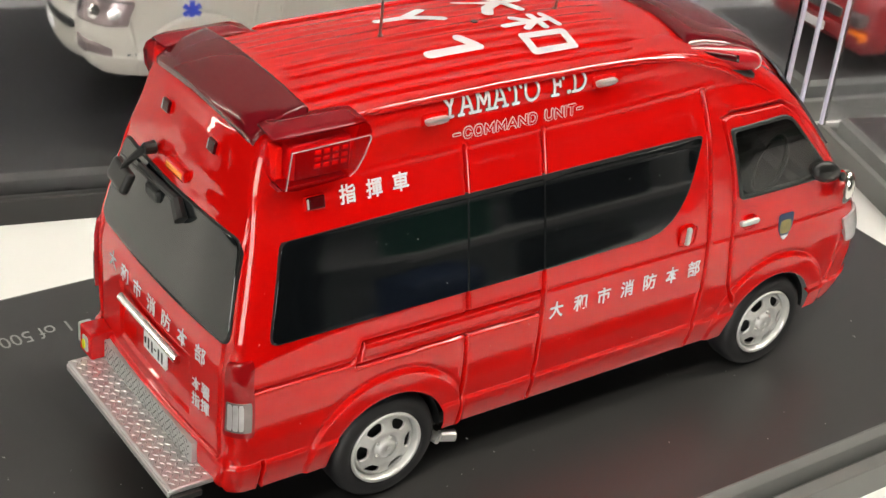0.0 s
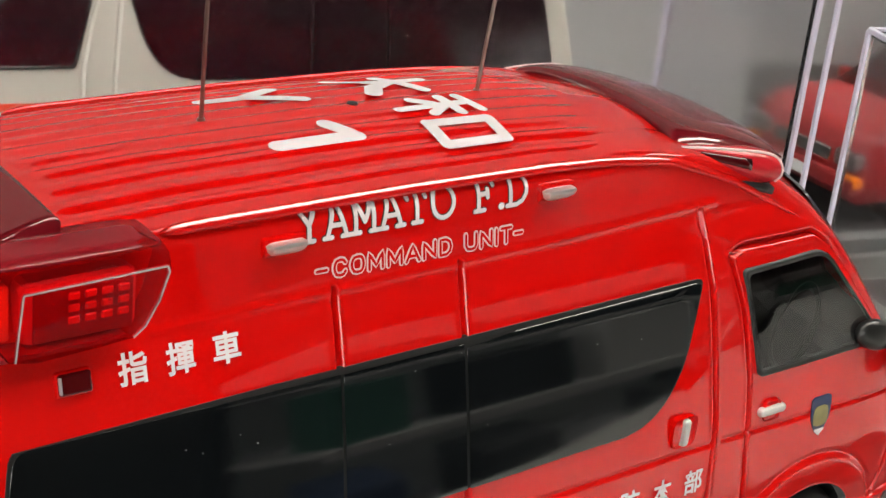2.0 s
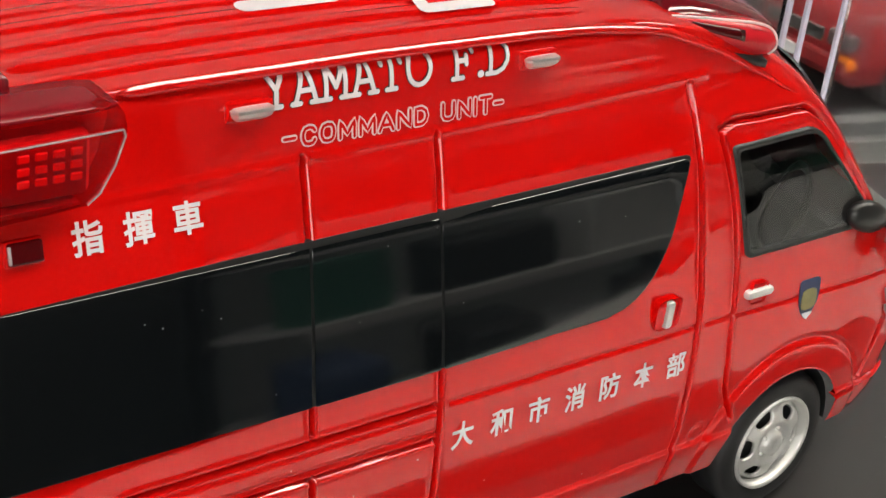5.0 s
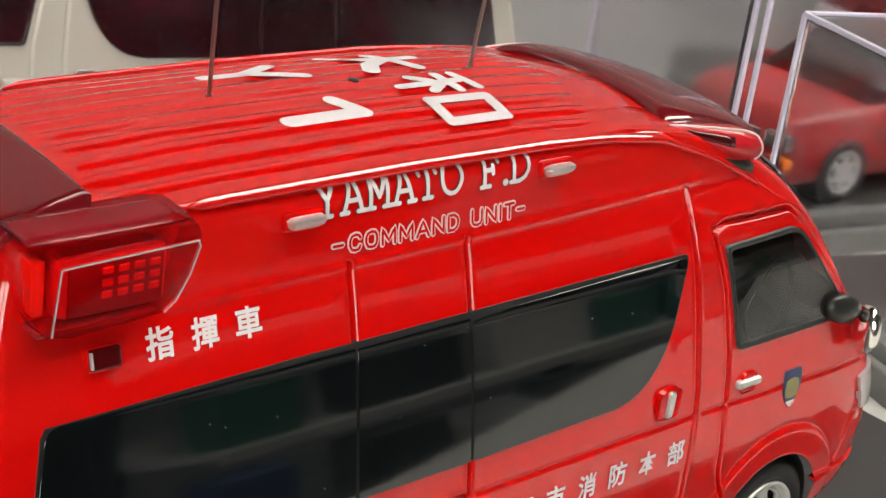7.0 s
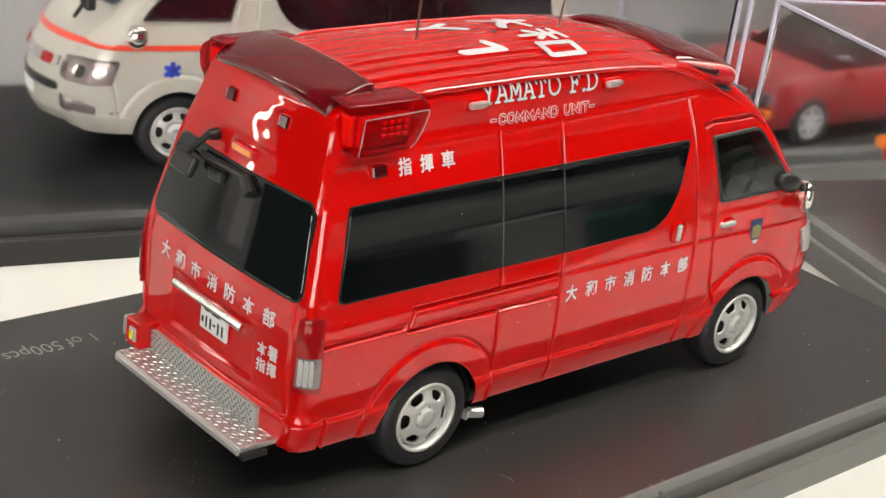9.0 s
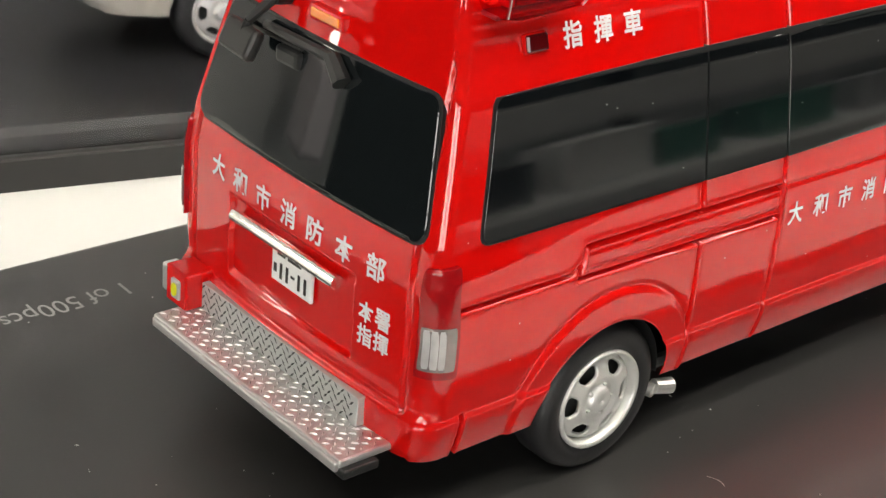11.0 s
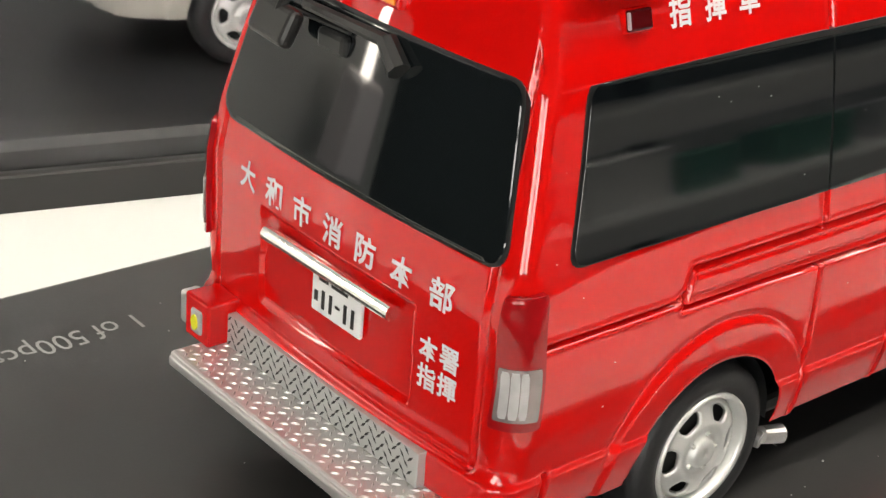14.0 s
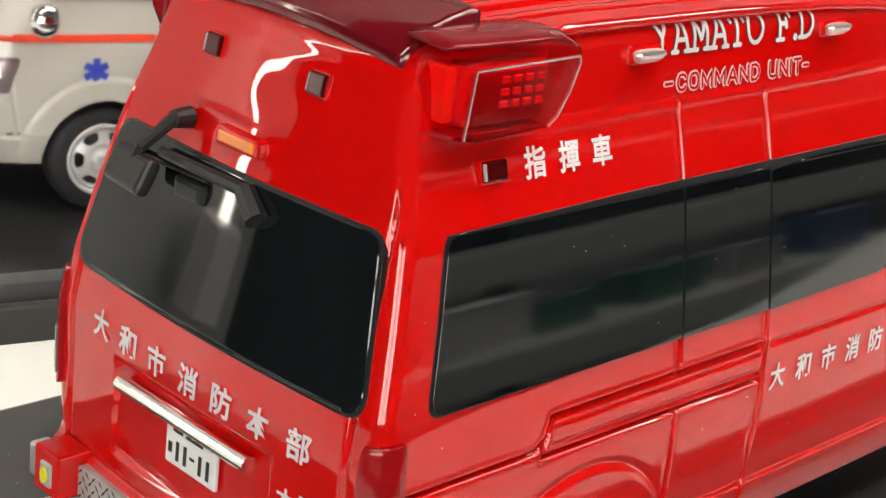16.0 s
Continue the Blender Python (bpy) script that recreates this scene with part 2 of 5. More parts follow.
SEAMS = [
    [(0.497, 2.15), (0.488, 1.84)], [(0.485, 1.33), (0.485, 1.18)], [(0.49, 1.03), (0.51, 0.38)],
    [(1.052, 2.15), (1.041, 1.84)], [(1.045, 1.33), (1.045, 1.0), (1.05, 0.38)],
    [(2.31, 2.17), (2.345, 1.85), (2.395, 1.3), (2.39, 0.75), (2.375, 0.38)],
    [(2.46, 1.97), (2.54, 1.70), (2.60, 1.40), (2.61, 1.05), (2.64, 0.80), (2.72, 0.62)],
    [(2.46, 1.97), (2.55, 2.0), (2.98, 2.0), (3.10, 1.93), (3.55, 1.42)],
    [(-1.0, 1.06), (-0.30, 1.06), (-0.245, 1.10), (-0.22, 1.17), (1.04, 1.17)],
    [(-0.26, 1.03), (1.04, 1.025)], [(-0.26, 1.03), (-0.245, 1.10)],
    [(-0.84, 0.30), (-0.84, 0.56)],
    [(3.42, 0.52), (3.95, 0.56)], [(3.74, 0.95), (3.66, 0.54)],
]
FINE = [[(-0.2, 1.06), (1.04, 1.058)], [(-0.2, 1.142), (1.04, 1.141)],
        [(1.09, 1.165), (2.40, 1.165)], [(2.45, 1.165), (3.7, 1.14)]]
ARCHES = [(0.0, 0.36, 0.405), (3.11, 0.36, 0.405)]
CAP = [(2.53, 0.60, 0.045)]


def relief(x, z, k=1.0):
    """Grooves (negative) and swellings (positive) pressed into the flank."""
    d = np.zeros(x.shape)
    for s in SEAMS:
        q = near(x, z, s)
        d += k * (0.005 * np.exp(-(((q - 0.017) / 0.009) ** 2)) - 0.048 * np.exp(-((q / 0.0090) ** 2)))
    for s in FINE:
        d -= 0.011 * np.exp(-((near(x, z, s) / 0.0085) ** 2))
    r = near(x, z, [(-0.25, 2.135), (1.5, 2.16), (2.40, 2.19)])
    d += k * 0.007 * np.exp(-((r / 0.013) ** 2))
    sill = np.clip((0.565 - z) / 0.02, 0, 1)
    d += 0.012 * sill
    for cx, cz, rr in ARCHES:
        q = np.hypot(x - cx, z - cz)
        d += 0.013 * np.clip((0.56 - q) / 0.03, 0, 1) * np.clip((q - rr + 0.02) / 0.02, 0, 1) * (z > 0.3)
        d -= 0.006 * np.exp(-(((q - 0.565) / 0.014) ** 2)) * (z > 0.5)
    for cx, cz, rr in CAP:
        d -= 0.008 * np.exp(-(((np.hypot(x - cx, z - cz) - rr) / 0.008) ** 2))
    return d


def shell(name, parent, material, n_side, n_lvl, label, grooves=1.0):
    """The lacquered shell: level rings of rear, flanks and front, with pressed seams, and the wheel arches cut out."""
    nr, nc, nf = n_side // 7, 14, n_side // 10
    zs = np.linspace(0.36, 2.5, n_lvl)
    rings = []
    for z in zs:
        w, xr, xf, rr, rf, bf = (float(f(z)) for f in (HALF_W, X_REAR, X_FRONT, R_REAR, R_FRONT, B_FRONT))
        y = np.linspace(0, w - rr, nr, endpoint=False)
        rear = np.stack([xr + B_REAR * (y / w) ** 2, y], 1)
        yc = w - rr
        xc = xr + B_REAR * (yc / w) ** 2 + rr
        a = np.linspace(0, math.pi / 2, nc, endpoint=False)
        corner = np.stack([xc - rr * np.cos(a), yc + rr * np.sin(a)], 1)
        xe = xf - bf - rf
        x = np.linspace(xc, xe, n_side, endpoint=False)
        flank = np.stack([x, side_y(x, z)], 1)
        ye = float(side_y(np.array([xe]), z)[0])
        a = np.linspace(0, math.pi / 2, nc + 6, endpoint=False)
        front_c = np.stack([xe + rf * np.sin(a) + 0 * a, ye - rf * (1 - np.cos(a))], 1)
        y = np.linspace(ye - rf, 0, nf)
        front = np.stack([xf - bf * (y / max(ye - rf, 1e-3)) ** 2, y], 1)
        half = np.concatenate([rear, corner, flank, front_c, front])
        other = half[1:-1][::-1] * [1, -1]
        rings.append(np.concatenate([half, other]))
    g = np.array(rings)  # level, column, xy
    n = g.shape[1]
    p = np.dstack([g, np.repeat(zs[:, None], n, 1)])
    du = np.roll(p, -1, 1) - np.roll(p, 1, 1)
    dv = np.gradient(p, axis=0)
    nor = np.cross(dv, du)
    nor /= np.linalg.norm(nor, axis=2, keepdims=True) + 1e-12
    out = np.sign((nor[:, :, :2] * (p[:, :, :2] - [1.5, 0])).sum(2, keepdims=True))
    nor *= out
    flank = (np.abs(nor[:, :, 1]) > 0.5)
    if grooves:
        p = p + nor * (relief(p[:, :, 0], p[:, :, 2], grooves) * flank)[:, :, None]
        ya, za = p[:, :, 1], p[:, :, 2]
        tail = (p[:, :, 0] < -0.7) & ~flank
        gate = -0.022 * np.exp(-(((np.abs(ya) - 0.775 + 0.10 * np.clip(za - 1.2, 0, 2) / 1.2) / 0.009) ** 2)) * (za > 0.58) * (za < 2.36)
        gate -= 0.018 * np.exp(-(((za - 0.585) / 0.010) ** 2)) * (np.abs(ya) < 0.78)
        dent = 0.018 * np.clip((0.62 - np.abs(ya)) / 0.02, 0, 1) * np.clip((1.06 - za) / 0.02, 0, 1) * np.clip((za - 0.66) / 0.02, 0, 1) * (np.abs(ya) < 0.45)
        half = 0.50 - 0.10 * np.clip((za - 2.0) / 0.3, 0, 1)
        soft = lambda q: np.clip(q, 0, 1) ** 2 * (3 - 2 * np.clip(q, 0, 1))
        raised = 0.004 * soft((half - np.abs(ya)) / 0.07) * soft((2.345 - za) / 0.06) * soft((za - 2.02) / 0.05)
        raised += 0.0012 * np.sin(17 * ya + 9 * za) * np.sin(21 * za - 5 * ya) * (za > 1.93)
        p = p + nor * ((gate - dent + raised) * tail)[:, :, None]
    cut = np.zeros(p.shape[:2], bool)
    for cx, cz, rr in ARCHES:
        dx, dz = p[:, :, 0] - cx, p[:, :, 2] - cz
        q = np.hypot(dx, dz)
        snap = flank & (np.abs(q - rr) < 0.009)
        k = np.where(snap, rr / np.maximum(q, 1e-6), 1)
        p[:, :, 0] = cx + dx * k
        p[:, :, 2] = cz + dz * k
        cut |= flank & (q < rr - 0.002) & ~snap
    xx, zz = p[:, :, 0], p[:, :, 2]
    hole = flank & (zz > 1.432) & (zz < 1.893) & (xx > 2.66 - 0.13 * (zz - 1.425) / 0.47) & (xx < 3.46 - 0.9 * np.maximum(zz - 1.45, 0)) & (xx > 2.5)
    cut |= hole
    idx = np.arange(n_lvl * n).reshape(n_lvl, n)
    faces = []
    nxt = np.roll(idx, -1, 1)
    cn = cut | np.roll(cut, -1, 1)
    for k in range(n_lvl - 1):
        keep = ~(cn[k] | cn[k + 1])
        faces += np.stack([idx[k], nxt[k], nxt[k + 1], idx[k + 1]], 1)[keep].tolist()
    return raw(name, p.reshape(-1, 3).tolist(), faces, material, parent, label)


def roof_z(x, y):
    w = 0.615
    base = np.interp(x, [-0.75, -0.5, 0.0, 0.8, 1.5, 1.8, 2.05, 2.3, 2.45], [2.43, 2.475, 2.495, 2.50, 2.49, 2.475, 2.45, 2.41, 2.37])
    return base + 0.055 - 0.10 * (y / w) ** 2


def rib_z(x, y):
    """Height of the pressed ribs that run along the roof."""
    wave = np.clip(1.25 * np.cos(y / 0.102 * 2 * math.pi + 0.25 * np.sin(2.3 * x + 9 * y)), -1, 1)
    ends = np.clip((x + 0.45) / 0.10, 0, 1) * np.clip((2.05 - x) / 0.2, 0, 1) * np.clip((0.545 - np.abs(y)) / 0.03, 0, 1)
    return (0.0046 + 0.0008 * np.sin(3.1 * x + 23 * y)) * wave * ends


def roof_panel(parent, material, label, n_x=160, n_y=220, ridges=True):
    """The crowned roof skin with pressed ribs."""
    xs, ys = np.linspace(-0.74, 2.44, n_x), np.linspace(-0.625, 0.625, n_y)
    x, y = np.meshgrid(xs, ys, indexing="ij")
    z = roof_z(x, y)
    if ridges:
        z = z + rib_z(x, y)
    z = z - 0.03 * np.clip((np.abs(y) - 0.60) / 0.025, 0, 1) ** 2
    p = np.dstack([x, y, z]).reshape(-1, 3)
    i = np.arange(n_x * n_y).reshape(n_x, n_y)
    f = np.stack([i[:-1, :-1], i[1:, :-1], i[1:, 1:], i[:-1, 1:]], 2).reshape(-1, 4)
    return raw("roof", p.tolist(), f.tolist(), material, parent, label)


def rows_of(outline, n):
    """For an outline of (u, v) points: levels v with the span of u at each."""
    vs = [v for _, v in outline]
    lo, hi = min(vs), max(vs)
    t = 0.5 - 0.5 * np.cos(np.linspace(0, math.pi, n))
    out = []
    for v in lo + (hi - lo) * np.clip(t, 1e-4, 1 - 1e-4):
        us = []
        for (ua, va), (ub, vb) in zip(outline, outline[1:] + outline[:1]):
            if (va - v) * (vb - v) < 0:
                us.append(ua + (ub - ua) * (v - va) / (vb - va))
        if len(us) >= 2:
            out.append((v, min(us), max(us)))
    return out


def rounded(corners, radii, n=8):
    """An outline with each corner replaced by an arc-like curve."""
    out = []
    m = len(corners)
    for i in range(m):
        p, a, b = Vector(corners[i]), Vector(corners[i - 1]), Vector(corners[(i + 1) % m])
        r = radii[i] if isinstance(radii, (list, tuple)) else radii
        da, db = (a - p).normalized() * r, (b - p).normalized() * r
        for k in range(n + 1):
            t = k / n
            q = p + da * (1 - t) ** 2 + db * t ** 2
            out.append((q.x, q.y))
    return out


def pane(name, outline, surface, material, parent, label="", proud=0.006, thick=0.02, nu=24, nv=20, chamfer=0.0):
    """A sheet that follows a curved surface within an outline; its rim goes back into the body."""
    spans = rows_of(outline, nv)
    front, back = [], []
    for v, a, b in spans:
        for k in range(nu):
            u = a + (b - a) * k / (nu - 1)
            front.append(surface(u, v, proud))
            back.append(surface(u, v, proud - thick))
    m, n = len(spans), nu
    faces = []
    for i in range(m - 1):
        for k in range(n - 1):
            faces.append((i * n + k, i * n + k + 1, (i + 1) * n + k + 1, (i + 1) * n + k))
    rim = [k for k in range(n)] + [i * n + n - 1 for i in range(1, m)] + [(m - 1) * n + k for k in range(n - 2, -1, -1)] + [i * n for i in range(m - 2, 0, -1)]
    if chamfer:
        uv = [(a + (b - a) * k / (n - 1), v) for v, a, b in spans for k in range(n)]
        cu, cv = sum(u for u, _ in uv) / len(uv), sum(v for _, v in uv) / len(uv)
        su, sv = max(abs(u - cu) for u, _ in uv), max(abs(v - cv) for _, v in uv)
        wide = [surface(cu + (uv[i][0] - cu) * (1 + chamfer / su), cv + (uv[i][1] - cv) * (1 + chamfer / sv), proud - 0.8 * chamfer) for i in rim]
        c, r = len(front), len(rim)
        front = front + [front[i] for i in rim] + wide
        for i in range(r):
            j = (i + 1) % r
            faces.append((c + i, c + j, c + r + j, c + r + i))
        rim = list(range(c + r, c + 2 * r))
        back = [None] * (c + r) + wide
    skirt = [front[i] for i in rim] + [back[i] for i in rim]
    c, r = len(front), len(rim)
    for i in range(r):
        j = (i + 1) % r
        faces.append((c + i, c + j, c + r + j, c + r + i))
    return raw(name, front + skirt, faces, material, parent, label)


def flank_at(side):
    return lambda x, z, h: (x, side * (float(side_y(np.array([x]), z)[0]) + h), z)


def tail_at(y, z, h):
    return (float(rear_x(y, z)) - h, y, z)


def wheel(parent, x, y, out, tyre_r=0.36, width=0.24):
    """A steel wheel with six windows and its tyre; out: -1 or 1, the side that is seen."""
    hub = empty("wheel")
    hub.parent = parent
    hub.location = (x * S, y * S, tyre_r * S)
    ang = lambda prof: [(r, out * a) for r, a in prof]
    v, f = loft(lathe(ang([(0.23, -width), (0.30, -width - 0.005), (0.345, -width + 0.02), (0.36, -width + 0.06), (0.36, -0.06), (0.347, -0.02), (0.315, 0.004), (0.275, 0.008), (0.245, -0.002), (0.235, -0.03), (0.23, -width)]), 56), caps=False)
    raw("tyre", v, f, RUBBER, hub, "black rubber tyre")
    v, f = loft(lathe(ang([(0.236, -0.04), (0.243, -0.004), (0.240, 0.008), (0.228, 0.010), (0.218, -0.004), (0.212, -0.045), (0.205, -0.10)]), 56), caps=False)
    raw("rim", v, f, SILVER, hub, "silver wheel rim")
    table = [(0.207, -0.055, 0), (0.200, -0.040, 0), (0.190, -0.030, 0), (0.187, -0.028, 0.17), (0.181, -0.026, 0.29), (0.167, -0.020, 0.32), (0.150, -0.014, 0.30), (0.133, -0.009, 0.24), (0.127, -0.008, 0.12),
             (0.117, -0.006, 0), (0.108, -0.004, 0), (0.096, -0.014, 0), (0.062, -0.016, 0), (0.054, 0.002, 0), (0.044, 0.010, 0), (0.030, 0.008, 0), (0.004, 0.008, 0)]
    rings, per = [], 14
    for r, a, half in table:
        half = half or 0.12
        ring = []
        for s in range(6):
            for i in range(per):
                th = s * math.pi / 3 + (-half + 2 * half * i / 8 if i <= 8 else half + (math.pi / 3 - 2 * half) * (i - 8) / (per - 8))
                ring.append((r * math.cos(th), out * a, r * math.sin(th)))
        rings.append(ring)
    n = 6 * per
    v = [p for ring in rings for p in ring]
    f = []
    for k in range(len(rings) - 1):
        for i in range(n):
            if 3 <= k <= 7 and i % per < 8:
                continue
            j = (i + 1) % n
            f.append((k * n + i, k * n + j, (k + 1) * n + j, (k + 1) * n + i))
    disc = raw("disc", v, f, SILVER, hub, "silver steel wheel disc with six windows")
    mod = disc.modifiers.new("thickness", "SOLIDIFY")
    mod.thickness, mod.offset = 0.018 * S, 0.0
    bm = bmesh.new()
    for i in range(5):
        a = 2 * math.pi * i / 5
        rod(bm, (0.075 * math.cos(a), out * -0.016, 0.075 * math.sin(a)), (0.075 * math.cos(a), out * 0.008, 0.075 * math.sin(a)), 0.012, 0.009, 6)
    part("wheel_nuts", bm, SILVER, hub)
    v, f = loft(lathe(ang([(0.207, -0.062), (0.20, -0.066), (0.02, -0.066)]), 24), caps=False)
    raw("brake_drum", v, f, BLACK, hub)
    return hub


SIDE_WINDOWS = [
    ("rear", rounded([(-0.812, 1.314), (0.477, 1.314), (0.483, 1.870), (-0.712, 1.870)], [0.06, 0.004, 0.004, 0.05])),
    ("middle", rounded([(0.492, 1.314), (1.036, 1.314), (1.030, 1.872), (0.495, 1.870)], 0.006)),
    ("front", rounded([(1.050, 1.314), (1.98, 1.33), (2.17, 1.52), (2.282, 1.892), (1.042, 1.872)], [0.006, 0.16, 0.15, 0.03, 0.006])),
]
DOOR_WINDOW = rounded([(2.655, 1.425), (3.46, 1.425), (3.42, 1.50), (3.03, 1.915), (2.53, 1.895)], [0.03, 0.02, 0.06, 0.08, 0.03])


def van_glazing(van, glass, door_glass, sides):
    for side in sides:
        at = flank_at(side)
        back = rounded([(-0.822, 1.304), (1.99, 1.32), (2.185, 1.515), (2.297, 1.904), (-0.722, 1.880)], [0.06, 0.16, 0.15, 0.03, 0.05])
        pane("gasket", back, at, BLACK, van, "thin black rubber gasket", proud=0.005, nu=60)
        for _, o in SIDE_WINDOWS:
            pane("side_window", o, at, glass, van, "dark tinted side window", proud=0.012, chamfer=0.0008)
        grow = [(2.98 + (u - 2.98) * 1.03, 1.66 + (v - 1.66) * 1.05) for u, v in DOOR_WINDOW]
        w = pane("door_window", DOOR_WINDOW, at, door_glass, van, proud=0.010)
        shrink = [(2.98 + (u - 2.98) * 0.972, 1.66 + (v - 1.66) * 0.958) for u, v in DOOR_WINDOW]
        rings = [[at(u, v, h) for u, v in o] for o, h in ((grow, -0.015), (grow, 0.014), (shrink, 0.016), (shrink, -0.03))]
        v, f = loft(rings, caps=False)
        raw("gasket", v, f, BLACK, w, "black window frame")
        w.visible_shadow = False
    o = rounded([(0.80, 1.33), (-0.80, 1.33), (-0.69, 1.87), (0.69, 1.87)], [0.10, 0.08, 0.06, 0.08])
    o = [(y, z - 0.05 * (1 - (y / 0.8) ** 2) * (1 if z < 1.6 else 0)) for y, z in o]
    w = pane("rear_window", o, tail_at, TINT_REAR if glass is TINT else glass, van, "dark tinted rear window", proud=0.012, nu=40, chamfer=0.0035)
    pane("gasket", [(y * 1.02, 1.6 + (z - 1.6) * 1.05) for y, z in o], tail_at, BLACK, w, proud=0.005, nu=40)

    def screen_at(y, z, h):
        w = float(HALF_W(z))
        return (float(X_FRONT(z)) - float(B_FRONT(z)) * (y / (w - 0.1)) ** 2 + h, y, z)
    o = rounded([(0.66, 1.50), (-0.66, 1.50), (-0.56, 2.08), (0.56, 2.08)], 0.04)
    pane("windscreen", o, screen_at, SCREEN, van, "curved dark windscreen", proud=0.012, nu=30)
    bm = box(-0.95, 3.4, -0.80, 0.80, 0.30, 0.40, 0.03)
    part("underbody", bm, BLACK, van, "black underbody")
    for cx, cz, rr in ARCHES:
        for side in (-1, 1):
            v, f = loft([[(cx + (rr - 0.004) * math.cos(a), side * yy, cz + (rr - 0.004) * math.sin(a)) for a in np.linspace(0.0, math.pi, 30)] for yy in (0.87, 0.55, 0.54)], close=False, caps=False)
            n = 30
            f.append(tuple(range(2 * n, 3 * n)))
            raw("wheel_arch_liner", v, f, BLACK, van)


# ---- the place: shelf, cabinet back, shop ----
def slab(name, x0, x1, y0, y1, z0, z1, material, label, bevel=0.0):
    ob = part(name, box(x0, x1, y0, y1, z0, z1, bevel), material, None, label)
    return tagged(ob, kind="structure", category=name.replace("_", " "))


slab("shelf", -9, 22, -4.3, 9.2, -1.3, -0.36, SHELFWHITE, "white laminated display shelf", 0.05).rotation_euler.z = radians(-17)
for x0, x1, y0, y1 in ((-16, 7.0, 7.2, 7.8), (7.0, 7.6, 7.8, 9.2), (7.0, 22, 9.2, 9.8)):
    slab("cabinet_back", x0, x1, y0, y1, -1.3, 16, BACKGREY, "grey back panel of the display cabinet").rotation_euler.z = radians(-17)
slab("cabinet_base", -9, 22, -4.1, 9.2, -39, -1.3, SHELFGREY, "grey cabinet under the display shelf", 0.2).rotation_euler.z = radians(-17)
slab("shop_floor", -120, 120, -120, 120, -41.2, -39, FLOOR, "dark shop floor")
slab("ceiling", -120, 120, -120, 120, 66, 68, CEIL, "pale shop ceiling")
slab("wall_north", -120, 120, 100, 102, -39, 66, WALL, "painted shop wall")
slab("wall_east", 100, 102, -100, 100, -39, 66, WALL, "painted shop wall")


def opened_wall(name, x0, x1, y0, y1, hole, label):
    """A wall with one window opening; hole: from, to along the wall, sill and head."""
    a, b, sill, head = hole
    bm = bmesh.new()
    if x1 - x0 < y1 - y0:
        runs = ((x0, x1, y0, a), (x0, x1, b, y1)), (x0, x1, a, b)
    else:
        runs = ((x0, a, y0, y1), (b, x1, y0, y1)), (a, b, y0, y1)
    for r in runs[0]:
        box(*r, -39, 66, bm=bm)
    box(*runs[1], -39, sill, bm=bm)
    box(*runs[1], head, 66, bm=bm)
    return tagged(part(name, bm, WALL, None, label), kind="structure", category="wall")


opened_wall("wall_west", -102, -100, -100, 100, (-95, -49, -14, 38), "painted shop wall with a window opening")
opened_wall("wall_south", -120, 120, -102, -100, (-95, -53, -14, 38), "painted shop wall with a window opening")


def ceiling_light(x, y, turn=0.0, length=52, width=3):
    e = empty("ceiling_light", pose(x * S, y * S, 66 * S, 0, 0, turn))
    part("housing", box(-length / 2 - 1, length / 2 + 1, -width / 2 - 1, width / 2 + 1, -2.0, 0, 0.3), WHITE, e)
    part("diffuser", box(-length / 2, length / 2, -width / 2, width / 2, -2.6, -1.9, 0.2), GLOW, e, "glowing warm white diffuser")
    return tagged(e, "long warm white ceiling light with glowing diffuser", "ceiling light", "ceiling lights")


for cx, cy, long, wide in [(-34, -29, 56, 8.0), (54, -31, 88, 2.6), (48, -13, 96, 8.0)]:
    ceiling_light(cx, cy, 0, long, wide)


# unseen bright source inferred from the van's corner highlights, built as two window bays
def assumed_window(name, m, w, h):
    """Frame and mullions in the opening, a glowing backdrop outside."""
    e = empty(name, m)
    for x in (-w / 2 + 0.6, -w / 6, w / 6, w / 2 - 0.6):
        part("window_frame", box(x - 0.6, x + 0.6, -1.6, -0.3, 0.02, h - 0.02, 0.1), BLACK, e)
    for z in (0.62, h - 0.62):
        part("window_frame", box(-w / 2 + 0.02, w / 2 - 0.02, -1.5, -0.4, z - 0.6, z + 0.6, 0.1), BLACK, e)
    part("daylight", box(-w / 2 - 3, w / 2 + 3, -3.4, -3.0, -3, h + 3), BACKDROP_GLOW, e, "glowing backdrop behind the assumed window")
    return tagged(e, "assumed tall shop window with glowing backdrop", "window", kind="structure")


assumed_window("window_1", pose(-100 * S, -72 * S, -14 * S, 0, 0, -90), 46, 52)
assumed_window("window_2", pose(-74 * S, -100 * S, -14 * S, 0, 0, 0), 42, 52)


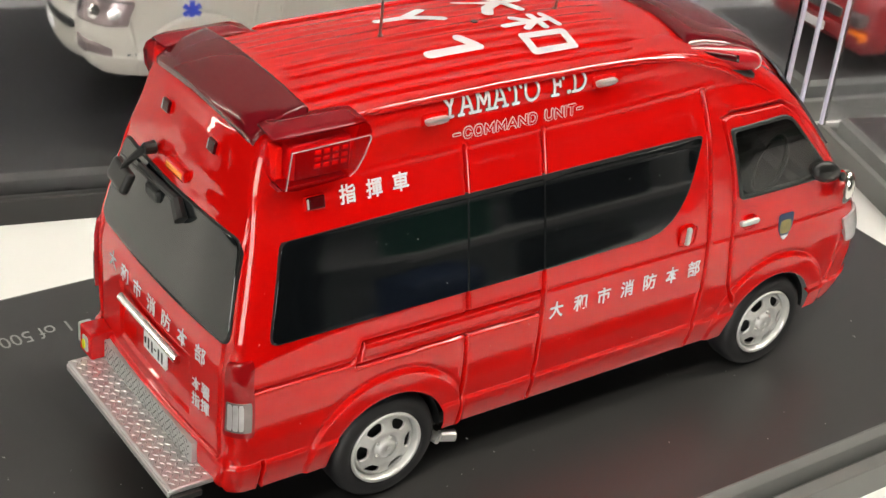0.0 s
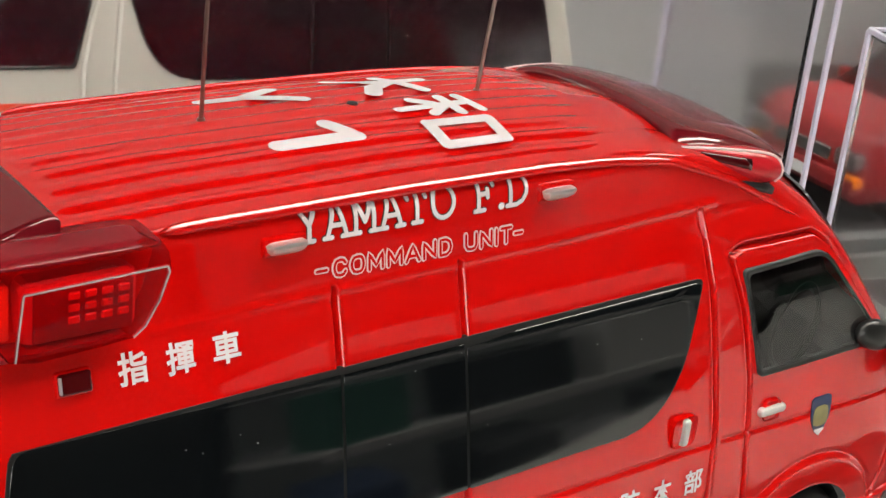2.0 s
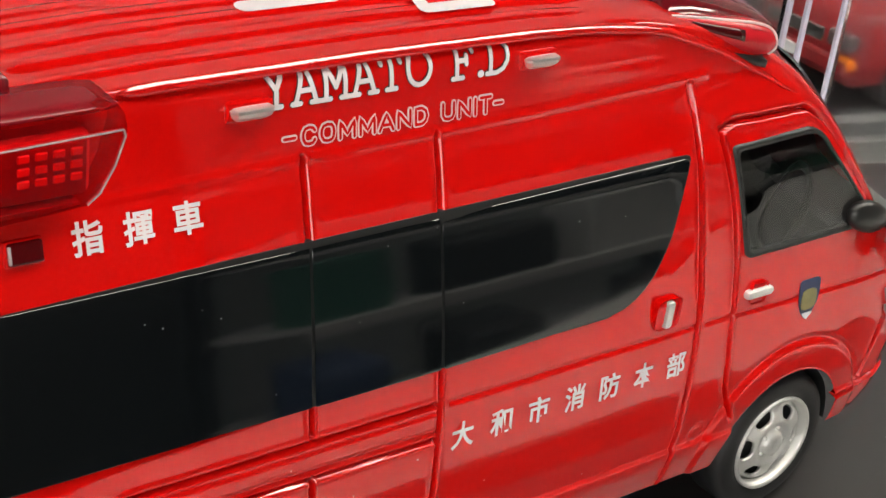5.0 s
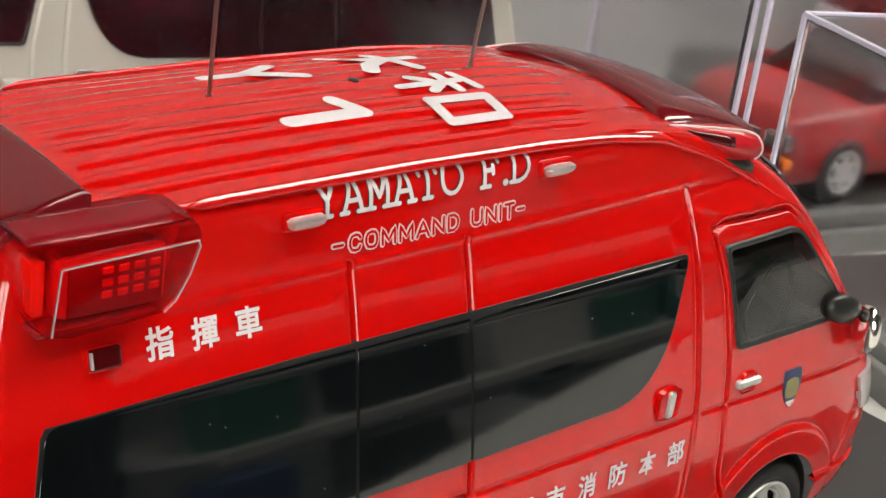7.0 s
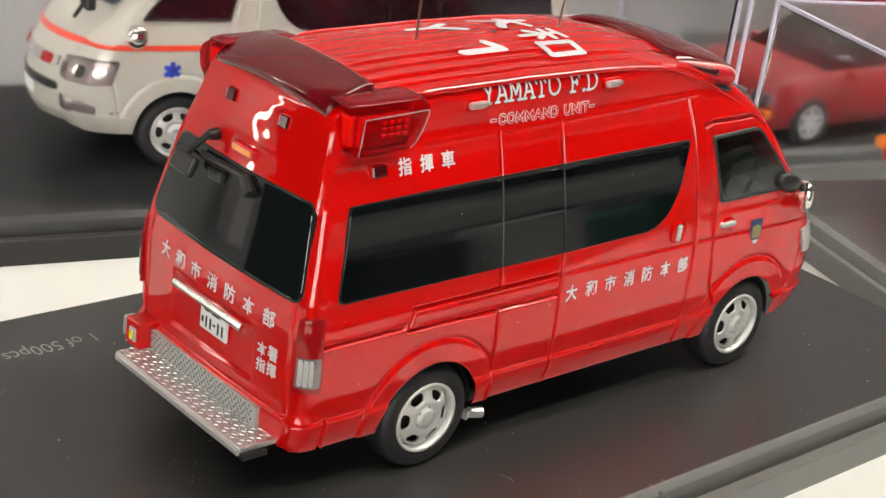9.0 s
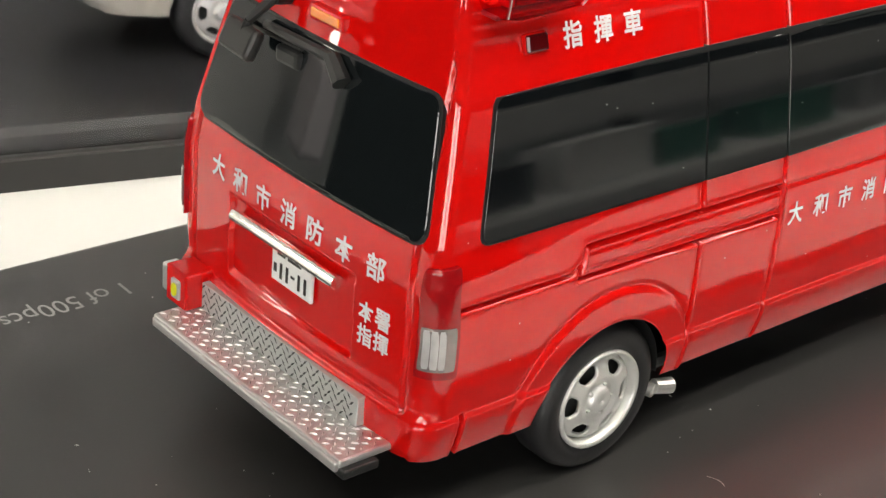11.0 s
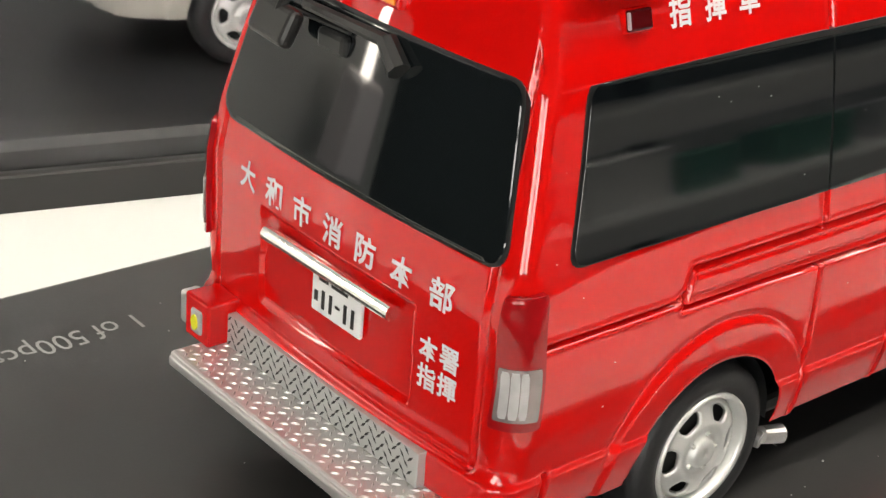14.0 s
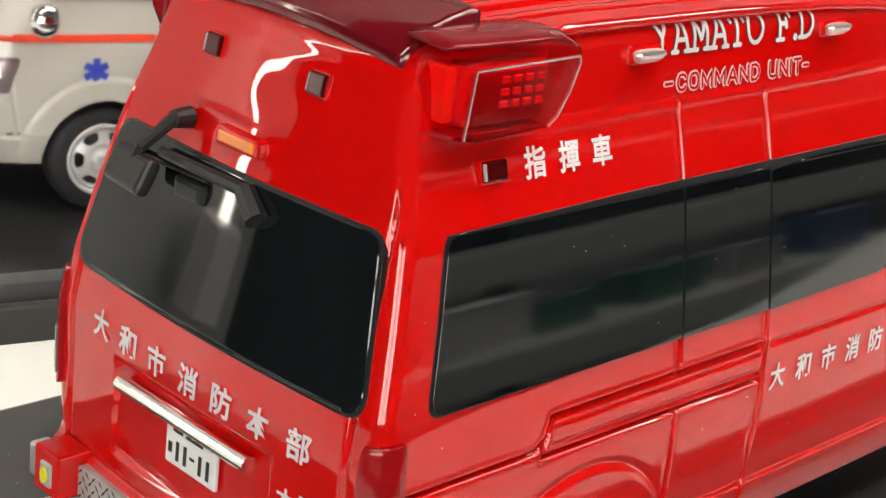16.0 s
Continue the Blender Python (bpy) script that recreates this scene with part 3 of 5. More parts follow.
# shelves across the aisle, inferred from streaks mirrored in the van's windows
def facing_shelves(m):
    e = empty("display_shelves", m)
    for z in (0, 9, 18, 27, 36, 45, 54):
        part("shelf_board", box(-32, 32, -6, 6, z, z + 0.9, 0.1), SHELFGREY, e, "grey shelf board")
    for x in (-32, 0, 32):
        part("upright", box(x - 0.4, x + 0.4, -6, -4, 0, 60, 0.1), SATIN, e)
    part("back_panel", box(-32, 32, -6.6, -6.1, 0, 60), SHELF_BACK, e, "grey back panel")
    # unseen white drawers, added to lighten the reflections low in the windows
    for x in (-32, -16, 0, 16):
        for z0, z1 in ((0.8, 6.6), (7.2, 13.0)):
            part("drawer_front", box(x + 0.25, x + 15.75, 7.0, 8.2, z0, z1, 0.2), SHELFWHITE, e, "white drawer front added for the window reflections")
    # hidden strip lights, added to brighten the shelves the windows mirror
    for z in (27, 36):
        part("strip_light", box(-31, 31, 4.6, 5.1, z - 0.45, z - 0.15, 0.05), GLOW_STRIP, e, "added strip light that brightens the facing shelves")
        part("shelf_lip", box(-32, 32, 5.5, 5.98, z - 1.1, z - 0.02, 0.1), SHELFGREY, e, "grey lip that hides the strip light")
    part("drawer_top", box(-32, 32, 6.0, 8.6, 13.2, 14.0, 0.1), SHELFGREY, e)
    return tagged(e, "grey open display shelves across the aisle", "shelves")


facing_shelves(pose(66 * S, -62 * S, -39 * S))
# unseen cartons, added as contents for the windows' reflections
rng = random.Random(3)
CARTONS = [mat("carton_" + n, q, 0.5, vary=0.1, size=30) for n, q in (("white", (0.55, 0.55, 0.54)), ("grey", (0.26, 0.26, 0.27)), ("blue", (0.04, 0.07, 0.16)), ("green", (0.03, 0.13, 0.09)), ("black", (0.02, 0.02, 0.02)))]
for z in (-20.1, -11.1):
    x = 35.0
    while x < 91:
        w, h = rng.uniform(3.5, 7), rng.uniform(2.5, 6)
        ob = part("carton", box(x, x + w, -61.5, -57.5, z, z + h, 0.15, 1), rng.choice(CARTONS), None, "plain carton added for the van windows' reflections")
        tagged(ob, "plain carton added for the van windows' reflections", "carton", "cartons on the facing shelves")
        x += w + rng.uniform(0.3, 5)


# upright tube lamp at the cabinet's end
tube = empty("cabinet_lamp", pose(-9.5 * S, 9.35 * S, -0.36 * S))
part("socket", box(-0.5, 0.5, -0.5, 0.5, 0.0, 1.2, 0.1), WHITE, tube)
part("tube", rod(bmesh.new(), (0, 0, 1.2), (0, 0, 13.5), 0.17, n=20), GLOW_TUBE, tube, "glowing warm tube")
tagged(tube, "upright warm fluorescent tube lamp on the shelf", "tube lamp")


# ---- display bases ----
def display_base(name, x0, x1, y0, y1, m, label, tabs=(), top=BASEBLACK, low=LEDGE_GLARE):
    """A stepped black plinth: a raised plate, and round it, across a groove, the ledge that carries the acrylic cover."""
    e = empty(name, m)
    part("plate", box(x0, x1, y0, y1, -0.34, 0.0), top, e, "raised black plate")
    part("foot", box(x0 - 0.1, x1 + 0.1, y0 - 0.1, y1 + 0.1, -0.36, -0.20), top, e)

    def frame_of(table):
        return loft([[(x0 - d, y0 - d, z), (x1 + d, y0 - d, z), (x1 + d, y1 + d, z), (x0 - d, y1 + d, z)] for d, z in table], caps=False)
    v, f = frame_of(((0.042, -0.20), (0.040, -0.052), (0.034, -0.042), (0.004, -0.004), (-0.004, 0.0015), (-0.012, 0.0015), (-0.013, -0.01)))
    raw("plate_rim", v, f, low, e, "chamfered plate rim, lightened for the shelf's glare", smooth=False)
    v, f = frame_of(((0.20, -0.36), (0.196, -0.150), (0.188, -0.140), (0.100, -0.140), (0.092, -0.150), (0.092, -0.21)))
    raw("ledge", v, f, low, e, "lower plinth ledge, lightened for the shelf's glare", smooth=False)
    for x, y, dx, dy in tabs:
        part("clip", box(x - dx, x + dx, y - dy, y + dy, -0.21, -0.03, 0.006), low, e, "small upright clip")
    return tagged(e, label, "plinth")


FLAT = Matrix.Identity(4)
base = display_base("plinth", -2.68, 5.36, -1.85, 2.12, FLAT, "black stepped plinth under the red van", [(1.26, -1.905, 0.014, 0.055), (-2.735, 1.18, 0.055, 0.014)])
vs, fs = letters("1 of 500pcs.", 0.2)
wide = max(u for u, _ in vs)
raw("lettering", [(-0.885 - u * 0.77 / wide, 1.68 - 0.02 * u - v * 0.95, 0.003) for u, v in vs], fs, GREYTEXT, base, "grey printed limited edition line", smooth=False)

def nose_at(y, z, h):
    w = float(HALF_W(z)) - float(R_FRONT(z))
    return (float(X_FRONT(z)) - float(B_FRONT(z)) * (y / w) ** 2 + h, y, z)


def nose_corner_at(u, z, h):
    """u: 0 at the front face's end, 1 at the flank."""
    rf, bf, xf = float(R_FRONT(z)), float(B_FRONT(z)), float(X_FRONT(z))
    xe = xf - bf - rf
    ye = float(side_y(np.array([xe]), z)[0])
    a = (1 - u) * math.pi / 2
    return (xe + (rf + h) * math.sin(a), ye - rf + (rf + h) * math.cos(a), z)


# ---- the red van ----
van = empty("model_van", FLAT)
tagged(van, "red scale model high-roof command van on black plinth", "model van")
shell("body", van, RED, 660, 240, "glossy red lacquered body shell")
roof_panel(van, RED, "glossy red ribbed roof")
van_glazing(van, TINT, CLEARGLASS, (-1, 1))
for wx in (0.0, 3.11):
    wheel(van, wx, -0.905, -1)
    wheel(van, wx, 0.905, 1)

# cabin behind the door glass
part("cabin_floor", box(2.3, 3.7, -0.72, 0.72, 0.9, 1.0, 0.02), BROWN, van)
part("bulkhead", box(2.38, 2.42, -0.62, 0.62, 1.0, 1.98), BROWN, van)
part("cabin_lining", box(2.42, 3.35, 0.60, 0.62, 1.0, 1.9), BROWN, van, "dark cabin lining")
part("headlining", box(2.42, 3.05, -0.6, 0.6, 1.99, 2.01), BROWN, van)
for y in (-0.42, 0.42):
    bm = box(2.55, 3.0, y - 0.24, y + 0.24, 1.0, 1.25, 0.05)
    box(2.5, 2.66, y - 0.22, y + 0.22, 1.2, 1.75, 0.05, bm=bm)
    box(2.5, 2.6, y - 0.12, y + 0.12, 1.74, 1.95, 0.04, bm=bm)
    part("seat", bm, CLOTH, van)
part("dashboard", box(3.25, 3.7, -0.72, 0.72, 1.0, 1.42, 0.08), BROWN, van)
v, f = loft([[(3.12 + 0.02 * math.cos(b) + 0.10 * math.sin(a), -0.40 + (0.19 + 0.02 * math.cos(b)) * math.cos(a), 1.42 + (0.17 + 0.02 * math.sin(b)) * math.sin(a)) for b in np.linspace(0, 2 * math.pi, 8, endpoint=False)] for a in np.linspace(0, 2 * math.pi, 28)], caps=False)
raw("steering_wheel", v, f, BLACK, van)

# drip bead along the roof's edge: outward and upward offsets round its section
BEAD = [(-0.003, 0.0225), (0.0044, 0.0173), (0.0115, 0.0118), (0.0184, 0.006), (0.021, -0.004), (0.017, -0.014), (0.0, -0.018), (-0.018, -0.012), (-0.019, 0.010), (-0.013, 0.019)]
for side in (-1, 1):
    ring = []
    for x in np.linspace(-0.15, 2.92, 90):
        z = float(roof_z(min(x, 2.2), 0.0)) - 0.11 - 0.38 * max(0, x - 2.15) ** 1.15 - 0.10 * max(0, x - 2.5)
        y = max(0.627, float(side_y(np.array([x]), z)[0]) - 0.002)
        r = min(1, (x + 0.16) / 0.06, max(0.1, (2.95 - x) / 0.3))
        ring.append([(x, side * (y - 0.003 + r * u), z + 0.010 + r * w) for u, w in BEAD])
    v, f = loft(ring)
    raw("gutter_bead", v, f, RED, van)


# rear light bar with its two corner lamps, front light bar
def bar(rows, material, name, label, parent=van):
    v, f = loft(rows)
    return raw(name, v, f, material, parent, label)


rows = []
for y in np.linspace(-0.57, 0.57, 33):
    dz = 0.062 * (1 - (y / 0.6) ** 2) - 0.016
    rows.append([(x + 0.03 * (y / 0.57) ** 2, y, z + dz) for x, z in
                 [(-0.790, 2.345), (-0.812, 2.352), (-0.816, 2.360), (-0.816, 2.396), (-0.812, 2.405), (-0.786, 2.425), (-0.778, 2.432), (-0.768, 2.440),
                  (-0.70, 2.478), (-0.60, 2.512), (-0.53, 2.529), (-0.516, 2.531), (-0.504, 2.531), (-0.497, 2.526), (-0.495, 2.516), (-0.495, 2.40), (-0.60, 2.36)]])
rear_bar = bar(rows, LAMP_DARK, "rear_light_bar", "dark red translucent rear light bar")


def corner_lamp(side):
    def ring(y, grow, top):
        pts = [(-0.765, 2.28), (-0.775, 2.36), (-0.755, 2.425), (-0.69, 2.447), (-0.45, 2.460), (-0.255, 2.463), (-0.212, 2.45), (-0.208, 2.40), (-0.24, 2.31), (-0.285, 2.24), (-0.325, 2.213), (-0.45, 2.205), (-0.64, 2.196), (-0.725, 2.21)]
        return [(-0.53 + (x + 0.53) * grow * (1.07 if x > -0.53 else 1.0), side * y, 2.315 + (z - 2.33) * 1.18 * grow + (top if z > 2.4 else 0)) for x, z in pts]
    v, f = loft([ring(0.52, 0.98, 0.0), ring(0.62, 1.0, 0.0), ring(0.70, 1.01, -0.006), ring(0.755, 1.0, -0.018), ring(0.782, 0.975, -0.028), ring(0.790, 0.95, -0.03)])
    lamp = raw("corner_lamp", v, f, LAMP_RED, van, "clear red corner lamp with red reflector inside")
    lamp.visible_shadow = False
    near_y, far_y = side * 0.52, side * 0.735
    core = part("reflector", box(-0.66, -0.275, min(near_y, far_y), max(near_y, far_y), 2.185, 2.395, 0.03), LAMP_CORE, lamp, "bright red reflector box")
    part("led_panel", box(-0.63, -0.30, min(side * 0.734, side * 0.744), max(side * 0.734, side * 0.744), 2.20, 2.37, 0.004), LAMP_BACK, core, "dark red lamp panel")
    part("lamp_floor", box(-0.74, -0.33, min(near_y, side * 0.765), max(near_y, side * 0.765), 2.168, 2.186, 0.004), LAMP_BACK, lamp)
    rows = []
    for x in np.linspace(-0.748, -0.195, 9):
        q = abs(x + 0.47) / 0.28
        rows.append([(x, side * y, 2.478 - 0.012 * q ** 6 - 0.24 * max(0, y - 0.66) - dz) for y, dz in ((0.54, 0), (0.60, 0.0), (0.68, 0.0), (0.735 - 0.03 * q ** 6, 0.0), (0.74 - 0.03 * q ** 6, 0.008), (0.73 - 0.03 * q ** 6, 0.016), (0.54, 0.014))])
    v, f = loft(rows)
    raw("top_lens", v, f, LAMP_TOP, lamp, "dark red lens over the lamp")
    for i in range(4):
        for k in range(3):
            x, z = -0.50 + i * 0.055, 2.262 + k * 0.040
            part("led", box(x - 0.019, x + 0.019, min(side * 0.743, side * 0.752), max(side * 0.743, side * 0.752), z - 0.013, z + 0.013, 0.004, 1), LED, core)
    part("rear_reflector", box(-0.735, -0.69, min(side * 0.60, side * 0.715), max(side * 0.60, side * 0.715), 2.21, 2.395, 0.012), LAMP_ORANGE, lamp)
    # bright moulded edge of the lens
    edge = [(-0.705, 2.178), (-0.68, 2.392), (-0.210, 2.406), (-0.203, 2.385), (-0.235, 2.293), (-0.281, 2.214), (-0.32, 2.184)]
    bm = bmesh.new()
    for (xa, za), (xb, zb) in zip(edge[:-1], edge[1:]):
        rod(bm, (xa, side * 0.786, za), (xb, side * 0.786, zb), 0.0055, n=6)
    part("moulded_edge", bm, LENS_SILVER, lamp, "bright moulded lens edge")
    return lamp


for side in (-1, 1):
    corner_lamp(side)

rows = []
for y in np.linspace(-0.60, 0.60, 41):
    q = abs(y) / 0.60
    back, front = 2.33 - 0.10 * q ** 2, 2.92 - 0.05 * q ** 2
    lift = -0.035 * q ** 2 - 0.02 * q ** 8
    ring = []
    for s, zt in [(0.0, 2.44), (0.012, 2.472), (0.06, 2.487), (0.25, 2.484), (0.5, 2.458), (0.75, 2.418), (0.92, 2.384), (0.985, 2.366), (1.0, 2.348), (0.99, 2.31), (0.94, 2.27), (0.5, 2.30), (0.1, 2.38)]:
        ring.append((back + (front - back) * s, y, 2.36 + (zt - 2.36) * (1 - 0.9 * q ** 12) + lift))
    rows.append(ring)
front_bar = bar(rows, LAMP_DARK, "front_light_bar", "dark red translucent front light bar")
for side in (-1, 1):
    def lamp_rows(shrink):
        out = []
        for t in np.linspace(0.06, 1, 22):
            c = Vector((2.22 + 0.58 * t, side * (0.558 + 0.085 * t), 2.408 - 0.135 * t))
            swell = min(1, (t + 0.03) / 0.75) ** 0.7 * math.sqrt(max(0.0, 1 - max(0, (t - 0.80) / 0.201) ** 2)) * shrink
            out.append([(c.x, c.y + side * 0.085 * swell * math.cos(b), c.z + 0.074 * swell * math.sin(b)) for b in np.linspace(0, 2 * math.pi, 20, endpoint=False)])
        return out
    bar(lamp_rows(1.0), END_LENS, "end_lamp", "bright red rounded end lamp", front_bar)
    # pale moulded rim round the lamp's upper edge, dark reflector inside it
    path = []
    for t, b in [(0.06 + 0.86 * k / 17, 1.05) for k in range(18)] + [(0.955, 0.75), (0.965, 0.2), (0.95, -0.4), (0.90, -0.8)]:
        c = Vector((2.22 + 0.58 * t, side * (0.558 + 0.085 * t), 2.408 - 0.135 * t))
        swell = 1.02 * min(1, (t + 0.03) / 0.75) ** 0.7 * math.sqrt(max(0.0, 1 - max(0, (t - 0.80) / 0.201) ** 2))
        path.append(Vector((c.x, c.y + side * 0.085 * swell * math.cos(b), c.z + 0.074 * swell * math.sin(b))))
    bm = bmesh.new()
    for p, q in zip(path[:-1], path[1:]):
        rod(bm, p, q, 0.0065, n=6)
    part("rim", bm, PINKLINE, front_bar, "pale moulded rim of the end lamp")
    rows = []
    for t in np.linspace(0.2, 0.62, 9):
        c = Vector((2.22 + 0.58 * t, side * (0.558 + 0.085 * t), 2.408 - 0.135 * t))
        swell = min(1, (t + 0.03) / 0.75) ** 0.7
        rows.append([(c.x, c.y + side * 0.085 * swell * q * math.cos(b), c.z + 0.074 * swell * q * math.sin(b)) for b, q in ((0.55, 0.9), (0.5, 1.03), (0.1, 1.03), (-0.2, 1.03), (-0.25, 0.9))])
    bar(rows, LENS_DARK, "lens_core", "dark reflector in the end lamp", front_bar)
    # black strip stands in for the gap shadow between lamp and roof
    rows = []
    for t in np.linspace(0, 1, 12):
        rows.append([(2.24 + 0.50 * t + dx, side * (0.555 + 0.08 * t + dy), 2.355 - 0.125 * t + dz) for dx, dy, dz in ((0, -0.03, 0.01), (0, 0.060, -0.018), (0, 0.056, -0.05), (0, -0.05, -0.05))])
    bar(rows, BLACK, "lamp_gap_shade", "black strip for the gap shadow under the lamp", front_bar)

# aerials
for ax, ay, az, lean, ln in [(0.365, 0.045, 2.545, 0.0, 0.56), (1.63, 0.02, 2.535, 0.05, 0.52)]:
    bm = rod(bmesh.new(), (ax, ay, az - 0.02), (ax + lean, ay - 0.01, az + ln), 0.0085, 0.0075, 8)
    rod(bm, (ax, ay, az - 0.02), (ax, ay, az + 0.012), 0.018, 0.014, 10)
    rod(bm, (ax + lean, ay - 0.01, az + ln - 0.02), (ax + lean, ay - 0.01, az + ln), 0.011, 0.010, 8)
    part("aerial", bm, WIRE, van, "thin dark wire aerial")
bm = rod(bmesh.new(), (1.0, 0.0, 2.53), (1.0, 0.0, 2.562), 0.022, n=12)
part("roof_plug", bm, BLACK, van)


# bright side lamps above the lettering
def side_lamp(x, z, side):
    y = float(side_y(np.array([x]), z)[0])
    bm = box(x - 0.085, x + 0.085, side * y - 0.02, side * y + 0.02, z - 0.035, z + 0.035, 0.012)
    housing = part("side_lamp", bm, RED, van, "small side marker lamp with bright cover")
    rows = []
    for t in np.linspace(-1, 1, 13):
        k = 0.55 + 0.45 * math.sqrt(max(0.0, 1 - abs(t) ** 6))
        rows.append([(x + (0.080 - 0.25 * abs(dz - 0.018)) * t, side * (y + 0.004 + dy * k), z + dz * k) for dy, dz in ((0, -0.020), (0.026, -0.024), (0.046, -0.008), (0.054, 0.010), (0.050, 0.019), (0.040, 0.022), (0, 0.024))])
    v, f = loft(rows)
    raw("cover", v, f, POLISHED, housing, "bright silver cover", smooth=False)


for side in (-1, 1):
    side_lamp(0.297, 2.340, side)
    side_lamp(1.508, 2.358, side)


# small square marker lamps
def marker(parent, centre, normal, w, h):
    c, nrm = Vector(centre), Vector(normal).normalized()
    up = Vector((0, 0, 1)) - nrm * nrm.z
    up.normalize()
    side = nrm.cross(up)
    m = Matrix((side, up, nrm)).transposed().to_4x4()
    m.translation = c

    def placed(bm):
        bmesh.ops.transform(bm, matrix=m, verts=bm.verts[:])
        return bm
    lamp = part("marker_lamp", placed(box(-w * 0.58, w * 0.58, -h * 0.6, h * 0.6, -0.02, 0.014, 0.012)), RED, parent, "small marker lamp in red surround")
    part("lens", placed(box(-w / 2, w / 2, -h / 2, h / 2, 0.0, 0.026, 0.008)), LENS_DARK, lamp, "dark red lens")
    # silvery sliver modelled in place of the highlight on the lens's edge
    part("glint", placed(box(w * 0.42, w * 0.5, -h * 0.4, h * 0.4, 0.016, 0.029, 0.003)), LENS_SILVER, lamp)


for side in (-1, 1):
    marker(van, (-0.49, side * float(side_y(np.array([-0.49]), 2.035)[0]), 2.035), (0, side, 0.3), 0.11, 0.07)
for y in (-0.285, 0.255):
    marker(van, (float(rear_x(y, 2.24)), y, 2.24), (-1, 0, 0.2), 0.08, 0.075)
x = float(rear_x(0, 1.975))
amber = part("high_stop_lamp", box(x - 0.03, x + 0.03, -0.115, 0.115, 1.945, 2.012, 0.012), RED, van, "amber lamp in red surround")
part("lens", box(x - 0.036, x + 0.02, -0.095, 0.095, 1.958, 2.0, 0.008), AMBER, amber, "amber lens")

# wiper and rear-view mirror over the tailgate
bm = bmesh.new()
xw = float(rear_x(0.3, 1.80))
rod(bm, (xw - 0.02, -0.12, 1.84), (xw - 0.03, 0.36, 1.845), 0.026, 0.020, 8)
rod(bm, (xw - 0.03, 0.10, 1.815), (xw - 0.03, 0.62, 1.80), 0.009, n=6)
rod(bm, (xw - 0.03, -0.10, 1.85), (xw - 0.05, -0.20, 1.775), 0.036, 0.042, 8)
box(xw - 0.055, xw - 0.005, 0.10, 0.26, 1.72, 1.80, 0.02, bm=bm)
part("rear_wiper", bm, BLACK, van, "black rear wiper with motor cover")
bm = bmesh.new()
rod(bm, (-0.93, 0.285, 1.985), (-1.0, 0.285, 1.985), 0.040, 0.032, 12)
rod(bm, (-0.985, 0.285, 1.995), (-1.075, 0.355, 1.875), 0.024, 0.02, 8)
rod(bm, (-1.075, 0.355, 1.875), (-1.09, 0.375, 1.81), 0.02, 0.02, 8)
mir = part("rear_view_mirror", bm, SATIN, van, "black rear parking mirror on a bent arm")
bm = box(-0.13, 0.13, -0.03, 0.03, -0.07, 0.07, 0.026, 3)
bmesh.ops.transform(bm, matrix=pose(-1.09, 0.385, 1.79, 25, 0, 84), verts=bm.verts[:])
part("mirror_head", bm, SATIN, mir, "rounded black mirror head")

# tail lamps
for side in (-1, 1):
    def tail_lamp_at(u, z, h, side=side):
        """u runs round the rear corner: from the tailgate (0) to the flank (1)."""
        w, rr = float(HALF_W(z)), float(R_REAR(z))
        yc = w - rr
        xc = float(X_REAR(z)) + B_REAR * (yc / w) ** 2 + rr
        a = min(max(u, 0), 1) * math.pi / 2
        r = rr + h
        return (xc - r * math.cos(a) + max(0, u - 1) * 0.2, side * (yc + r * math.sin(a) + min(0, u) * 0.3), z)
    lamp = pane("tail_lamp", rounded([(0.14, 0.785), (1.04, 0.785), (1.08, 1.262), (0.22, 1.252)], 0.04, 4), tail_lamp_at, TAILRED, van, "red and clear tail lamp", proud=0.022, thick=0.05)
    pane("reversing_lens", rounded([(0.22, 0.822), (0.95, 0.822), (0.97, 1.015), (0.25, 1.015)], 0.025, 4), tail_lamp_at, TAILCLEAR, lamp, "clear silvery lens", proud=0.027, thick=0.02)
    for u0, u1 in ((0.30, 0.44), (0.455, 0.60), (0.615, 0.74)):
        pane("lens_core", rounded([(u0, 0.835), (u1, 0.835), (u1, 1.005), (u0, 1.005)], 0.02, 4), tail_lamp_at, LENS_SILVER, lamp, proud=0.029, thick=0.01, nu=6, nv=6)

# tailgate trim
xg = float(rear_x(0, 1.0))
bm = rod(bmesh.new(), (xg - 0.012, -0.37, 0.99), (xg - 0.012, 0.38, 0.985), 0.030, n=16)
for v in bm.verts:
    v.co.x -= 0.015 * (1 - (v.co.y / 0.39) ** 2)
part("chrome_garnish", bm, CHROME, van, "bright chrome tailgate handle bar")
plate = part("number_plate", box(xg - 0.005, xg + 0.012, -0.192, 0.098, 0.800, 0.965, 0.006), PLATEWHITE, van, "white number plate with dark bars")
for y0, y1, z0, z1 in [(0.0, 0.055, 0.932, 0.944), (-0.115, -0.02, 0.932, 0.944), (0.058, 0.078, 0.845, 0.885), (0.018, 0.034, 0.825, 0.898), (-0.026, -0.010, 0.825, 0.898),
                       (-0.072, -0.046, 0.862, 0.872), (-0.112, -0.096, 0.825, 0.898), (-0.156, -0.140, 0.825, 0.898)]:
    part("bar", box(xg - 0.008, xg - 0.004, y0, y1, z0, z1), INK, plate)


# rear step with raised tread, riser, and lamp bracket
step = part("rear_step", box(-1.325, -1.05, -0.755, 0.665, 0.385, 0.422, 0.012), TREAD, van, "aluminium tread-plate rear step")
part("lip", box(-1.338, -1.309, -0.745, 0.655, 0.366, 0.412, 0.010), TREAD, step, "rolled lower lip")
part("corner_bracket", box(-1.32, -1.14, -0.785, -0.69, 0.345, 0.388, 0.01), BLACK, step)


